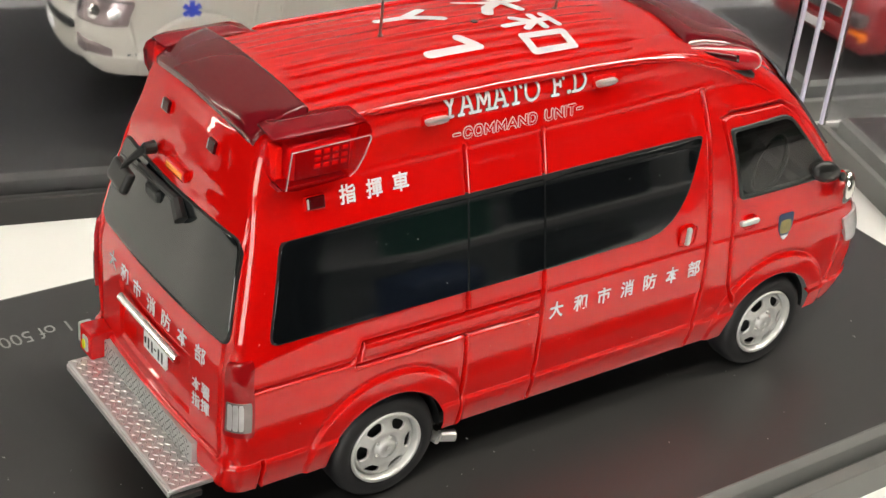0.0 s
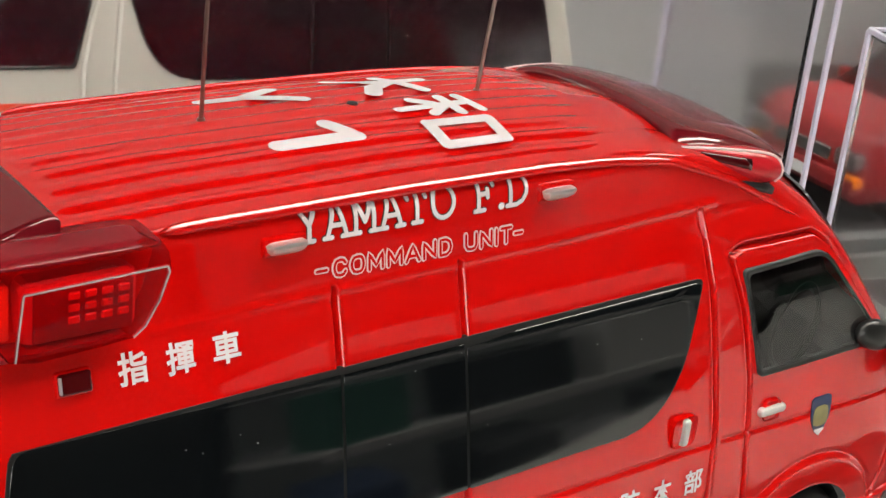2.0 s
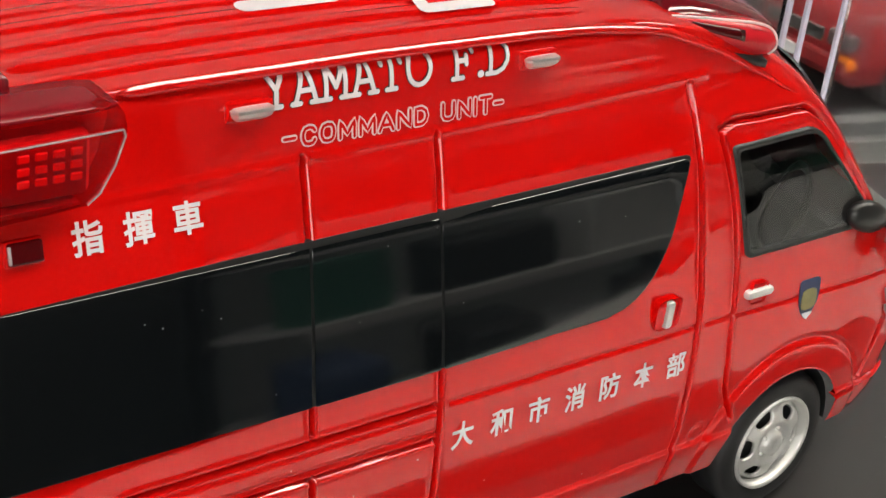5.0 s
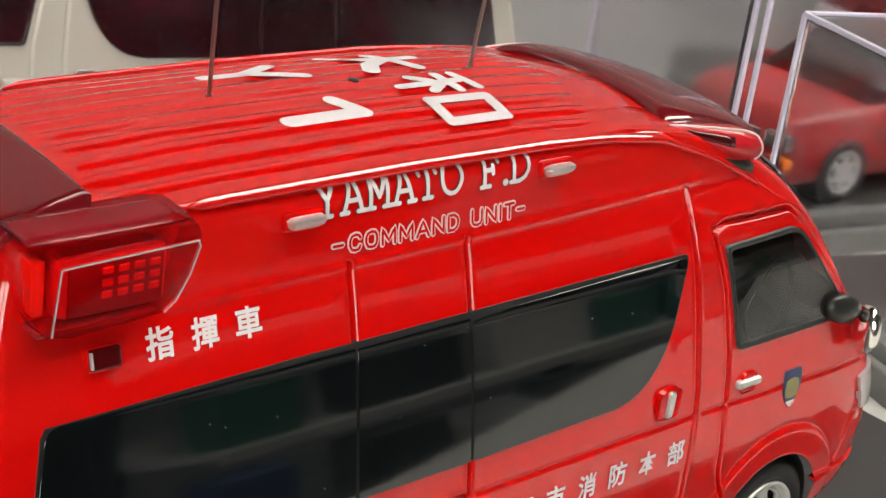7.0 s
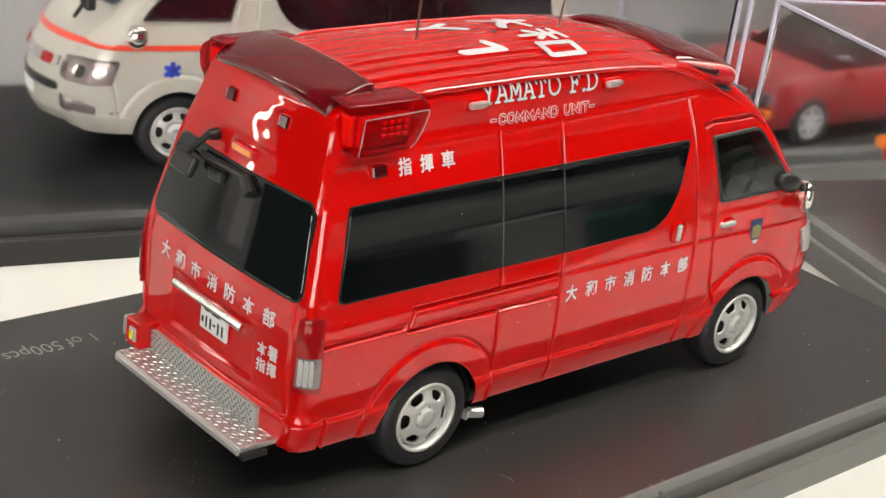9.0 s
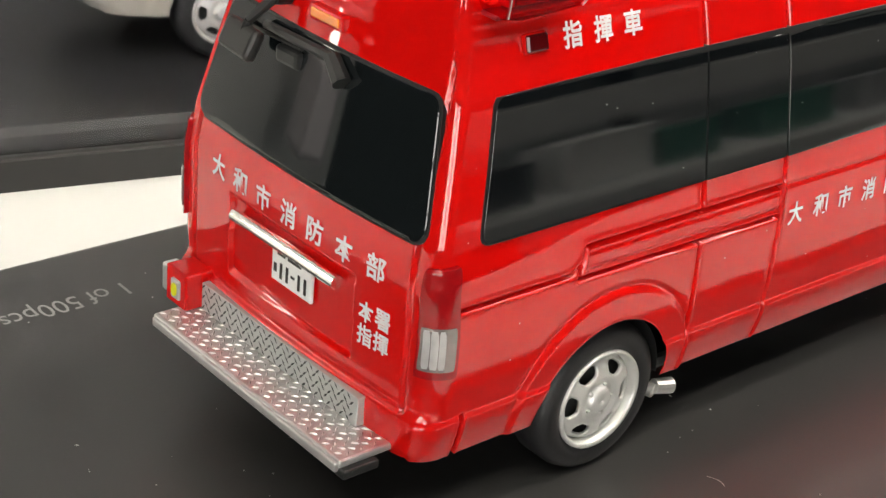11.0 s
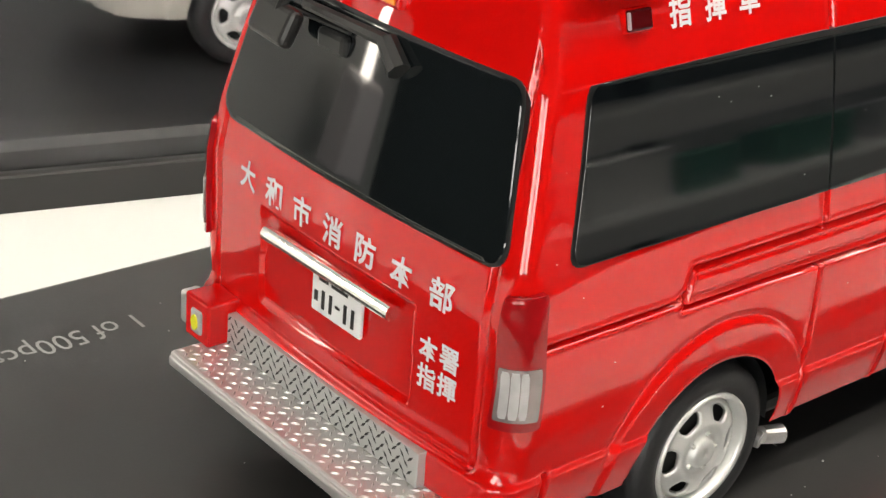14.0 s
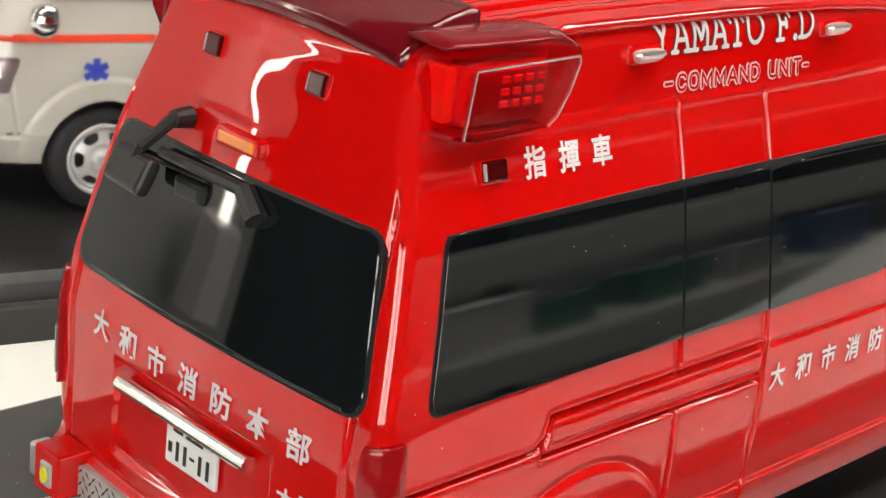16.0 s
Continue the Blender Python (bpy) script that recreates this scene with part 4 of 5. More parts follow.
def lozenge_mesh(name, material, length=0.034, width=0.0085, high=0.0036):
    me = bpy.data.meshes.new(name)
    vsx = [(-length / 2, 0, 0), (0, -width / 2, 0), (length / 2, 0, 0), (0, width / 2, 0), (-length / 5, 0, high), (length / 5, 0, high)]
    me.from_pydata([tuple(c * S for c in q) for q in vsx], [], [(0, 1, 4), (1, 5, 4), (1, 2, 5), (2, 3, 5), (3, 4, 5), (3, 0, 4)])
    me.materials.append(material)
    return me


bump_mesh = lozenge_mesh("tread_bump", TREAD, 0.036, 0.0095, 0.0065)
ink_mesh = lozenge_mesh("tread_mark", INK, 0.042, 0.011, 0.0012)
k = 0
for i in range(7):
    for j in range(34):
        x, y = -1.292 + i * 0.034, 0.642 - j * 0.0420 - (i % 2) * 0.021
        if y < -0.735:
            continue
        b = new("bump", bump_mesh)
        b.parent = step
        b.matrix_local = pose(x * S, y * S, 0.422 * S, 0, 0, 45 if (i + j) % 2 else -45)

xr = -1.105
riser = part("riser_panel", box(xr - 0.012, xr + 0.03, -0.590, 0.588, 0.424, 0.560, 0.004), PRINTED, van, "silver riser panel with black tread pattern")
for i in range(5):
    for j in range(26):
        z, y = 0.440 + i * 0.0265, 0.572 - j * 0.0440 - (i % 2) * 0.022
        if y < -0.575:
            continue
        b = new("mark", ink_mesh)
        b.parent = riser
        b.matrix_local = Matrix.Translation(((xr - 0.0125) * S, y * S, z * S)) @ Euler((0, radians(-90), 0)).to_matrix().to_4x4() @ pose(0, 0, 0, 0, 0, 45 if (i + j) % 2 else -45)
bracket = part("lamp_bracket", box(-1.20, -1.05, 0.595, 0.765, 0.422, 0.605, 0.012), RED, van, "red lamp bracket at the step's end")
bm = rod(bmesh.new(), (-1.195, 0.672, 0.510), (-1.218, 0.672, 0.510), 0.030, 0.026, 20)
bmesh.ops.scale(bm, vec=(1, 0.8, 1.25), space=Matrix.Translation((1.205, -0.672, -0.510)), verts=bm.verts[:])
part("reflector_frame", box(-1.212, -1.19, 0.636, 0.708, 0.460, 0.560, 0.010), LENS_SILVER, bracket, "pale rim of the reflector")
part("reflector", bm, YELLOW, bracket, "yellow-green reflector")
part("side_lens", box(-1.195, -1.11, 0.765, 0.812, 0.45, 0.59, 0.015), POLISHED, bracket, "silvery side lens")

# exhaust
bm = rod(bmesh.new(), (0.43, -0.85, 0.262), (0.525, -0.872, 0.250), 0.036, 0.040, 14)
rod(bm, (0.42, -0.86, 0.245), (0.30, -0.5, 0.28), 0.035, 0.035, 10)
part("exhaust_pipe", bm, POLISHED, van, "bright exhaust pipe")

# door handles, badge, front lamps, mirrors
for side in (-1, 1):
    y = float(side_y(np.array([2.22]), 1.25)[0])
    cup = part("sliding_door_handle", box(2.125, 2.265, side * y - 0.014, side * y + 0.014, 1.20, 1.34, 0.03), RED, van, "chrome handle in a red recess")
    part("lever", box(2.175, 2.217, side * y - 0.03, side * y + 0.03, 1.205, 1.33, 0.014), SILVER, cup)
    y = float(side_y(np.array([2.75]), 1.24)[0])
    h = part("front_door_handle", box(2.665, 2.83, side * y - 0.030, side * y + 0.030, 1.222, 1.262, 0.016), SILVER, van, "chrome pull handle")
    part("recess", box(2.70, 2.80, side * y - 0.006, side * y + 0.006, 1.19, 1.29, 0.02), RED, h)
    lampshape = rounded([(0.15, 0.82), (0.92, 0.84), (0.97, 1.05), (0.5, 1.06), (0.15, 0.98)], 0.05, 4)
    pane("head_lamp", lampshape, lambda u, z, h, side=side: (lambda q: (q[0], side * q[1], q[2]))(nose_corner_at(u, z, h)), LENS_SILVER, van, "clear silvery head lamp", proud=0.018, thick=0.03)
    bm = bmesh.new()
    rod(bm, (3.50, side * 0.84, 1.43), (3.60, side * 0.98, 1.40), 0.018, n=8)
    arm = part("door_mirror", bm, BLACK, van, "chrome-backed door mirror")
    bm = bmesh.new()
    bmesh.ops.create_uvsphere(bm, u_segments=20, v_segments=12, radius=1)
    for v in bm.verts:
        v.co = Vector((v.co.x * (0.045 if v.co.x < 0 else 0.075), v.co.y * 0.085, math.copysign(abs(v.co.z) ** 0.8, v.co.z) * 0.125))
    bmesh.ops.transform(bm, matrix=pose(3.545, side * 0.955, 1.355, 0, 0, side * 14), verts=bm.verts[:])
    part("mirror_shell", bm, CHROME, arm, "bright chrome mirror shell", smooth=True)
    bm = bmesh.new()
    bmesh.ops.create_uvsphere(bm, u_segments=16, v_segments=10, radius=1)
    for v in bm.verts:
        v.co = Vector((v.co.x * 0.13, v.co.y * 0.05, v.co.z * 0.075))
    bmesh.ops.transform(bm, matrix=pose(3.40, side * 0.90, 1.47, 0, 18, side * 8), verts=bm.verts[:])
    part("mirror_foot", bm, SATIN, arm, "black mirror foot on the door corner", smooth=True)

at = flank_at(-1)
shield = rounded([(3.03, 1.225), (3.035, 1.10), (3.10, 1.02), (3.165, 1.10), (3.17, 1.225)], [0.02, 0.05, 0.03, 0.05, 0.02], 4)
badge = pane("door_badge", shield, at, NAVY, van, "small blue and gold shield badge", proud=0.004, thick=0.004, nu=8, nv=8)
pane("badge_field", rounded([(3.05, 1.18), (3.05, 1.08), (3.15, 1.08), (3.15, 1.18)], 0.03, 4), at, GOLD, badge, proud=0.006, thick=0.003, nu=6, nv=6)
pane("badge_foot", rounded([(3.06, 1.065), (3.10, 1.03), (3.14, 1.065)], 0.01, 3), at, WHITE, badge, proud=0.006, thick=0.003, nu=5, nv=5)


# ---- lettering on the van ----
def on_flank(x, z, h=0.005):
    return (x, -(float(side_y(np.array([x]), z)[0]) + h), z)


def on_tail(y, z, h=0.006):
    return (float(rear_x(y, z)) - h, y, z)


def filled(body, place, u0, u1, v0, v1, material, label, bold=0.0, name="lettering"):
    """A word stretched to fill a field of a surface."""
    vs, fs = letters(body, 0.12, bold)
    us, ws = [p[0] for p in vs], [p[1] for p in vs]
    a, c = min(us), min(ws)
    ku, kv = (u1 - u0) / (max(us) - a), (v1 - v0) / (max(ws) - c)
    return raw(name, [place(u0 + (u - a) * ku, v0 + (w - c) * kv) for u, w in vs], fs, material, van, label, smooth=False)


def stroked(name, strokes, width, place, material, label, step=0.02):
    """Characters of rounded brush strokes, laid strip by strip on a surface."""
    verts, faces = [], []
    for n, line in enumerate(strokes):
        w = line[0] if isinstance(line[0], float) else width
        pts = [Vector(p) for p in line if not isinstance(p, float)]
        fine = []
        for a, c in zip(pts[:-1], pts[1:]):
            m = max(1, int((c - a).length / step))
            fine += [a + (c - a) * k / m for k in range(m)]
        fine.append(pts[-1])
        d0, d1 = (fine[0] - fine[1]).normalized() * w / 2, (fine[-1] - fine[-2]).normalized() * w / 2
        run = [(fine[0] + d0 * math.sin(t), math.cos(t)) for t in (1.4, 1.0, 0.5)] + [(q, 1.0) for q in fine] + [(fine[-1] + d1 * math.sin(t), math.cos(t)) for t in (0.5, 1.0, 1.4)]
        o = len(verts)
        for k, (q, s) in enumerate(run):
            a, c = run[max(0, k - 1)][0], run[min(len(run) - 1, k + 1)][0]
            t = (c - a).normalized()
            side = Vector((-t.y, t.x)) * w / 2 * s
            verts += [place(*(q + side), n * 0.0006), place(*(q - side), n * 0.0006)]
        for k in range(len(run) - 1):
            faces.append((o + 2 * k, o + 2 * k + 1, o + 2 * k + 3, o + 2 * k + 2))
    return raw(name, verts, faces, material, van, label, smooth=False)


WHITE_CHARS = "white painted characters"
for i, ch in enumerate("大和市消防本部"):
    x = 1.158 + i * 0.1885
    filled(ch, on_flank, x - 0.054, x + 0.054, 0.958, 1.072, WHITE, WHITE_CHARS, 0.003)
for i, ch in enumerate("指揮車"):
    x = -0.286 + i * 0.1705
    filled(ch, on_flank, x - 0.052, x + 0.052, 1.990, 2.092, WHITE, WHITE_CHARS, 0.003)
for y, ch in zip((0.549, 0.367, 0.182, -0.004, -0.19, -0.381, -0.577), "大和市消防本部"):
    filled(ch, lambda u, v: on_tail(-u, v), -y - 0.055, -y + 0.055, 1.087, 1.200, WHITE, WHITE_CHARS, 0.003)
for y, z, ch in ((-0.538, 0.926, "本"), (-0.636, 0.931, "署"), (-0.538, 0.820, "指"), (-0.636, 0.826, "揮")):
    filled(ch, lambda u, v: on_tail(-u, v), -y - 0.045, -y + 0.045, z - 0.046, z + 0.046, WHITE, WHITE_CHARS, 0.003)

# slab-serif capitals as strokes: unit cell, thin strokes first
SERIF = {}
SERIF["Y"] = [[(0.05, 1), (0.47, 0.5)], [(0.92, 1), (0.5, 0.5)], [(0.49, 0.5), (0.49, 0)], [(-0.06, 1), (0.26, 1)], [(0.70, 1), (1.03, 1)], [(0.28, 0), (0.70, 0)]]
SERIF["A"] = [[(0.08, 0), (0.42, 1)], [(0.92, 0), (0.54, 1)], [(0.24, 0.36), (0.78, 0.36)], [(-0.06, 0), (0.27, 0)], [(0.72, 0), (1.06, 0)], [(0.22, 1), (0.56, 1)]]
SERIF["M"] = [[(0.10, 0), (0.10, 1)], [(0.90, 0), (0.90, 1)], [(0.10, 1), (0.50, 0.32)], [(0.90, 1), (0.50, 0.32)], [(-0.08, 0), (0.28, 0)], [(0.72, 0), (1.08, 0)], [(-0.06, 1), (0.18, 1)], [(0.82, 1), (1.06, 1)]]
SERIF["T"] = [[(0.5, 0), (0.5, 1)], [(0.05, 1), (0.95, 1)], [(0.05, 1), (0.05, 0.74)], [(0.95, 1), (0.95, 0.74)], [(0.28, 0), (0.72, 0)]]
SERIF["O"] = [[(0.5 + 0.47 * math.sin(a), 0.5 + 0.5 * math.cos(a)) for a in np.linspace(0, 2 * math.pi, 25)]]
SERIF["F"] = [[(0.22, 0), (0.22, 1)], [(0.05, 1), (0.95, 1)], [(0.95, 1), (0.95, 0.74)], [(0.22, 0.52), (0.65, 0.52)], [(0.65, 0.64), (0.65, 0.40)], [(0.03, 0), (0.50, 0)]]
SERIF["."] = [[(0.45, 0.03), (0.55, 0.03)]]
SERIF["D"] = [[(0.2, 0), (0.2, 1)], [(0.03, 1), (0.48, 1), (0.76, 0.90), (0.93, 0.68), (0.96, 0.5), (0.93, 0.32), (0.76, 0.10), (0.48, 0), (0.03, 0)]]
for ch, x0, w in (("Y", 0.356, 0.089), ("A", 0.466, 0.095), ("M", 0.582, 0.095), ("A", 0.697, 0.095), ("T", 0.811, 0.089), ("O", 0.922, 0.102), ("F", 1.115, 0.095), (".", 1.228, 0.03), ("D", 1.267, 0.102)):
    cell = [[(x0 + u * w, 2.335 + v * 0.115) for u, v in line] for line in SERIF[ch]]
    stroked("lettering_edge", cell, 0.0235 if ch != "." else 0.029, lambda u, v, h: on_flank(u, v, 0.0035 + 0.3 * h), INK, "thin dark edge", 0.012)
    stroked("lettering", cell, 0.0168 if ch != "." else 0.026, lambda u, v, h: on_flank(u, v, 0.0065 + 0.3 * h), WHITE, "white slab-serif capitals", 0.012)
# outlined bold capitals: pale edge under a red core
ROUND = [(0.95, 0.78), (0.80, 0.95), (0.5, 1.0), (0.18, 0.93), (0.03, 0.70), (0.0, 0.5), (0.03, 0.30), (0.18, 0.07), (0.5, 0.0), (0.80, 0.05), (0.95, 0.22)]
SANS = {"-": [[(0, 0.5), (1, 0.5)]], "C": [ROUND], "O": [ROUND[1:] + [(1.0, 0.5), (0.95, 0.78), (0.80, 0.95)]], "M": [[(0, 0), (0, 1), (0.5, 0.2), (1, 1), (1, 0)]],
        "A": [[(0, 0), (0.5, 1), (1, 0)], [(0.22, 0.33), (0.78, 0.33)]], "N": [[(0, 0), (0, 1), (1, 0), (1, 1)]],
        "D": [[(0, 0), (0, 1), (0.55, 1), (0.88, 0.82), (1, 0.5), (0.88, 0.18), (0.55, 0), (0, 0)]],
        "U": [[(0, 1), (0, 0.3), (0.15, 0.07), (0.5, 0), (0.85, 0.07), (1, 0.3), (1, 1)]], "I": [[(0.5, 0), (0.5, 1)]], "T": [[(0.5, 0), (0.5, 1)], [(0, 1), (1, 1)]]}
for ch, x0, w in (("-", 0.428, 0.040), ("C", 0.500, 0.048), ("O", 0.572, 0.050), ("M", 0.647, 0.057), ("M", 0.729, 0.057), ("A", 0.808, 0.056), ("N", 0.886, 0.050), ("D", 0.960, 0.048),
                  ("U", 1.078, 0.048), ("N", 1.150, 0.048), ("I", 1.214, 0.016), ("T", 1.246, 0.046), ("-", 1.312, 0.034)):
    cell = [[(x0 + u * w, 2.197 + v * 0.055) for u, v in line] for line in SANS[ch]]
    stroked("lettering_edge", cell, 0.0222, lambda u, v, h: on_flank(u, v, 0.0035 + 0.3 * h), PINKLINE, "pale outlined capitals", 0.012)
    stroked("lettering_core", cell, 0.0105, lambda u, v, h: on_flank(u, v, 0.0060 + 0.3 * h), RED, "", 0.012)


def on_roof(x, y, h):
    return (x, y, float(roof_z(x, y)) + 0.0068 + h)


ROOF_CHARS = "large white roof characters"
stroked("lettering", [[(0.47, 0.237), (0.647, 0.225)], [(0.647, 0.225), (0.815, 0.312)], [(0.647, 0.225), (0.845, 0.112)]], 0.066, on_roof, WHITE, ROOF_CHARS)
stroked("lettering", [[(0.495, -0.277), (0.83, -0.28)], [(0.77, -0.165), (0.822, -0.262)]], 0.074, on_roof, WHITE, ROOF_CHARS)
stroked("lettering", [[0.060, (1.341, 0.345), (1.40, 0.075)], [0.062, (1.485, 0.230), (1.346, 0.24), (1.25, 0.27)], [0.038, (1.26, 0.267), (1.164, 0.314), (1.104, 0.366)], [0.074, (1.33, 0.232), (1.214, 0.165), (1.16, 0.085)]], 0.06, on_roof, WHITE, ROOF_CHARS)
stroked("lettering", [[0.046, (1.14, -0.115), (1.45, -0.108)], [0.05, (1.25, -0.035), (1.32, -0.09)], [0.05, (1.388, -0.035), (1.388, -0.195)], [0.046, (1.468, -0.042), (1.492, -0.19)], [0.046, (1.26, -0.185), (1.36, -0.12)]], 0.05, on_roof, WHITE, ROOF_CHARS)
stroked("lettering", [[(1.175, -0.255), (1.46, -0.265)], [(1.46, -0.265), (1.435, -0.42)], [(1.435, -0.42), (1.15, -0.42)], [(1.15, -0.42), (1.175, -0.255)]], 0.056, on_roof, WHITE, ROOF_CHARS)

# ---- the ivory ambulance on its own base behind ----
AM = pose(4.60 * S, 4.42 * S, 0, 0, 0, 165.7)
AK = 0.982
amb_base = display_base("plinth", -2.05, 5.33, -1.62, 1.80, AM, "black stepped plinth under the ivory ambulance", top=BASE_DIM, low=LEDGE_DIM)
amb = empty("model_ambulance", AM @ Matrix.Scale(AK, 4))
tagged(amb, "ivory scale model ambulance with red stripe on plinth", "model ambulance")
shell("body", amb, CREAM, 420, 190, "glossy ivory body shell", 0.3)
roof_panel(amb, CREAM, "ivory roof", 60, 60, False)
van_glazing(amb, TINT_WINE, TINT_WINE, (-1, 1))
for wx in (0.0, 3.11):
    wheel(amb, wx, -0.905, -1)
    wheel(amb, wx, 0.905, 1)
at = flank_at(1)
for x0, x1 in [(-0.95, 2.30), (2.44, 2.62), (2.80, 3.72)]:
    pane("stripe", rounded([(x0, 1.145), (x1, 1.145), (x1, 1.195), (x0, 1.195)], 0.002, 2), at, ORANGERED, amb, "orange-red waist stripe", proud=0.005, thick=0.004, nu=30, nv=4)


pane("stripe", rounded([(-0.6, 1.13), (0.6, 1.13), (0.6, 1.185), (-0.6, 1.185)], 0.002, 2), nose_at, ORANGERED, amb, proud=0.006, thick=0.004, nu=20, nv=4)
pane("stripe", rounded([(-0.02, 1.13), (1.2, 1.145), (1.2, 1.195), (-0.02, 1.185)], 0.002, 2), nose_corner_at, ORANGERED, amb, proud=0.006, thick=0.004, nu=20, nv=4)
pane("head_lamp", rounded([(-0.25, 0.80), (0.98, 0.82), (1.0, 1.05), (0.3, 1.05), (-0.25, 0.97)], 0.05, 4), nose_corner_at, TAILCLEAR, amb, "clear silvery head lamp", proud=0.015, thick=0.03)
for u, z, r in ((0.05, 0.905, 0.055), (0.42, 0.925, 0.06), (0.75, 0.935, 0.05)):
    o = [(u + 1.9 * r * math.cos(a), z + r * math.sin(a)) for a in np.linspace(0, 2 * math.pi, 14, endpoint=False)]
    pane("lamp_bowl", o, nose_corner_at, CHROME if u > 0.1 else SATIN, amb, proud=0.022, thick=0.02, nu=8, nv=8)
# black strip drawn in as the shadow along the head lamp's top
pane("lamp_shadow", rounded([(-0.2, 0.985), (0.95, 1.02), (0.97, 1.045), (0.3, 1.045), (-0.2, 0.995)], 0.01, 3), nose_corner_at, BLACK, amb, proud=0.018, thick=0.02, nu=12, nv=4)
pane("fog_lamp", rounded([(0.05, 0.52), (0.75, 0.52), (0.75, 0.64), (0.05, 0.66)], 0.03, 3), nose_corner_at, TAILCLEAR, amb, "small fog lamp", proud=0.012, thick=0.02, nu=10, nv=6)
pane("bumper_line", rounded([(0.95, 0.545), (1.5, 0.545), (1.5, 0.565), (0.95, 0.565)], 0.002, 2), nose_corner_at, GREYINK, amb, proud=0.006, thick=0.01, nu=6, nv=3)
part("side_aerial", rod(bmesh.new(), (2.42, 0.715, 2.10), (2.42, 0.70, 2.36), 0.016, n=8), BLACK, amb, "short black side rod")
pane("side_marker", rounded([(1.98, 2.235), (2.06, 2.235), (2.06, 2.265), (1.98, 2.265)], 0.004, 2), at, AMBER, amb, "small amber side marker", proud=0.014, thick=0.014, nu=4, nv=4)
pane("grille", rounded([(-0.48, 0.88), (0.48, 0.88), (0.48, 0.98), (-0.48, 0.98)], 0.02, 3), nose_at, CHROME, amb, "chrome grille", proud=0.014, thick=0.02, nu=20, nv=6)
for y in (-0.34, 0.34):
    pane("warning_lamp", rounded([(y - 0.07, 0.885), (y + 0.07, 0.885), (y + 0.07, 0.975), (y - 0.07, 0.975)], 0.02, 3), nose_at, TAILRED, amb, "red warning lamp", proud=0.03, thick=0.03, nu=6, nv=6)
pane("bumper_opening", rounded([(-0.5, 0.66), (0.5, 0.66), (0.5, 0.74), (-0.5, 0.74)], 0.03, 3), nose_at, BLACK, amb, "dark bumper slot", proud=0.008, thick=0.02, nu=20, nv=5)
plate = pane("number_plate", rounded([(-0.14, 0.53), (0.14, 0.53), (0.14, 0.63), (-0.14, 0.63)], 0.005, 2), nose_at, PLATEWHITE, amb, "white number plate", proud=0.016, thick=0.02, nu=8, nv=4)
bm = bmesh.new()
rod(bm, (3.56, 0.86, 1.34), (3.62, 1.0, 1.34), 0.03, n=8)
arm = part("door_mirror", bm, BLACK, amb, "round chrome door mirror")
bm = bmesh.new()
bmesh.ops.create_uvsphere(bm, u_segments=16, v_segments=10, radius=0.11)
bmesh.ops.transform(bm, matrix=Matrix.Translation((3.56, 1.02, 1.31)) @ Matrix.Diagonal((0.9, 0.7, 1, 1)), verts=bm.verts[:])
part("mirror_shell", bm, CHROME, arm, smooth=True)
bm = rod(bmesh.new(), (3.98, 0.45, 1.34), (3.95, 0.62, 1.50), 0.02, n=8)
box(3.86, 3.96, 0.52, 0.74, 1.46, 1.66, 0.03, bm=bm)
part("front_mirror", bm, BLACK, amb, "black front corner mirror")
bm = bmesh.new()
for i in range(3):
    b2 = box(-0.022, 0.022, -0.004, 0.004, -0.085, 0.085)
    bmesh.ops.transform(b2, matrix=Matrix.Translation((3.19, float(side_y(np.array([3.19]), 0.98)[0]) + 0.004, 0.96)) @ Euler((0, radians(60 * i), 0)).to_matrix().to_4x4(), verts=b2.verts[:])
    me = bpy.data.meshes.new("tmp")
    b2.to_mesh(me)
    b2.free()
    bm.from_mesh(me)
    bpy.data.meshes.remove(me)
part("star_of_life", bm, BLUE, amb, "blue six-armed emblem")
for i in range(7):
    x = 1.9 - i * 0.235
    pane("letter_bar", rounded([(x - 0.055, 2.36), (x + 0.055, 2.36), (x + 0.055, 2.455), (x - 0.055, 2.455)], 0.004, 2), at, BLUE if i < 2 else BLUE_PALE, amb, "blue lettering bar", proud=0.012, thick=0.012, nu=4, nv=4)
for i in range(2):
    x = -0.42 - i * 0.10
    pane("letter_bar", rounded([(x - 0.035, 2.02), (x + 0.035, 2.02), (x + 0.035, 2.08), (x - 0.035, 2.08)], 0.004, 2), at, BLUE, amb, proud=0.006, thick=0.004, nu=4, nv=4)
pane("side_badge", rounded([(2.10, 2.30), (2.18, 2.24), (2.26, 2.30), (2.26, 2.42), (2.10, 2.42)], 0.03, 3), at, TAILRED, amb, proud=0.012, thick=0.01, nu=5, nv=5)
for side in (-1, 1):
    rows = []
    for t in np.linspace(0, 1, 10):
        r = 0.15 * math.sin(math.pi * (0.12 + 0.78 * t))
        rows.append([(2.35 + 0.75 * t, side * (0.60 + 0.05 * t + 0.6 * r * math.cos(b)), 2.45 - 0.16 * t + r * math.sin(b)) for b in np.linspace(0, 2 * math.pi, 14, endpoint=False)])
    bar(rows, LAMP_RED if side > 0 else LAMP_DARK, "front_lamp", "large red roof lamp", amb)
    part("rear_lamp", box(-0.85, -0.25, min(side * 0.55, side * 0.80), max(side * 0.55, side * 0.80), 2.20, 2.50, 0.09, 4), TAILRED, amb, "large dark red roof lamp")
rows = [[(x, y, z) for x, z in [(2.3, 2.46), (2.4, 2.58), (2.65, 2.58), (2.9, 2.46), (2.95, 2.36), (2.5, 2.36)]] for y in (-0.6, 0.6)]
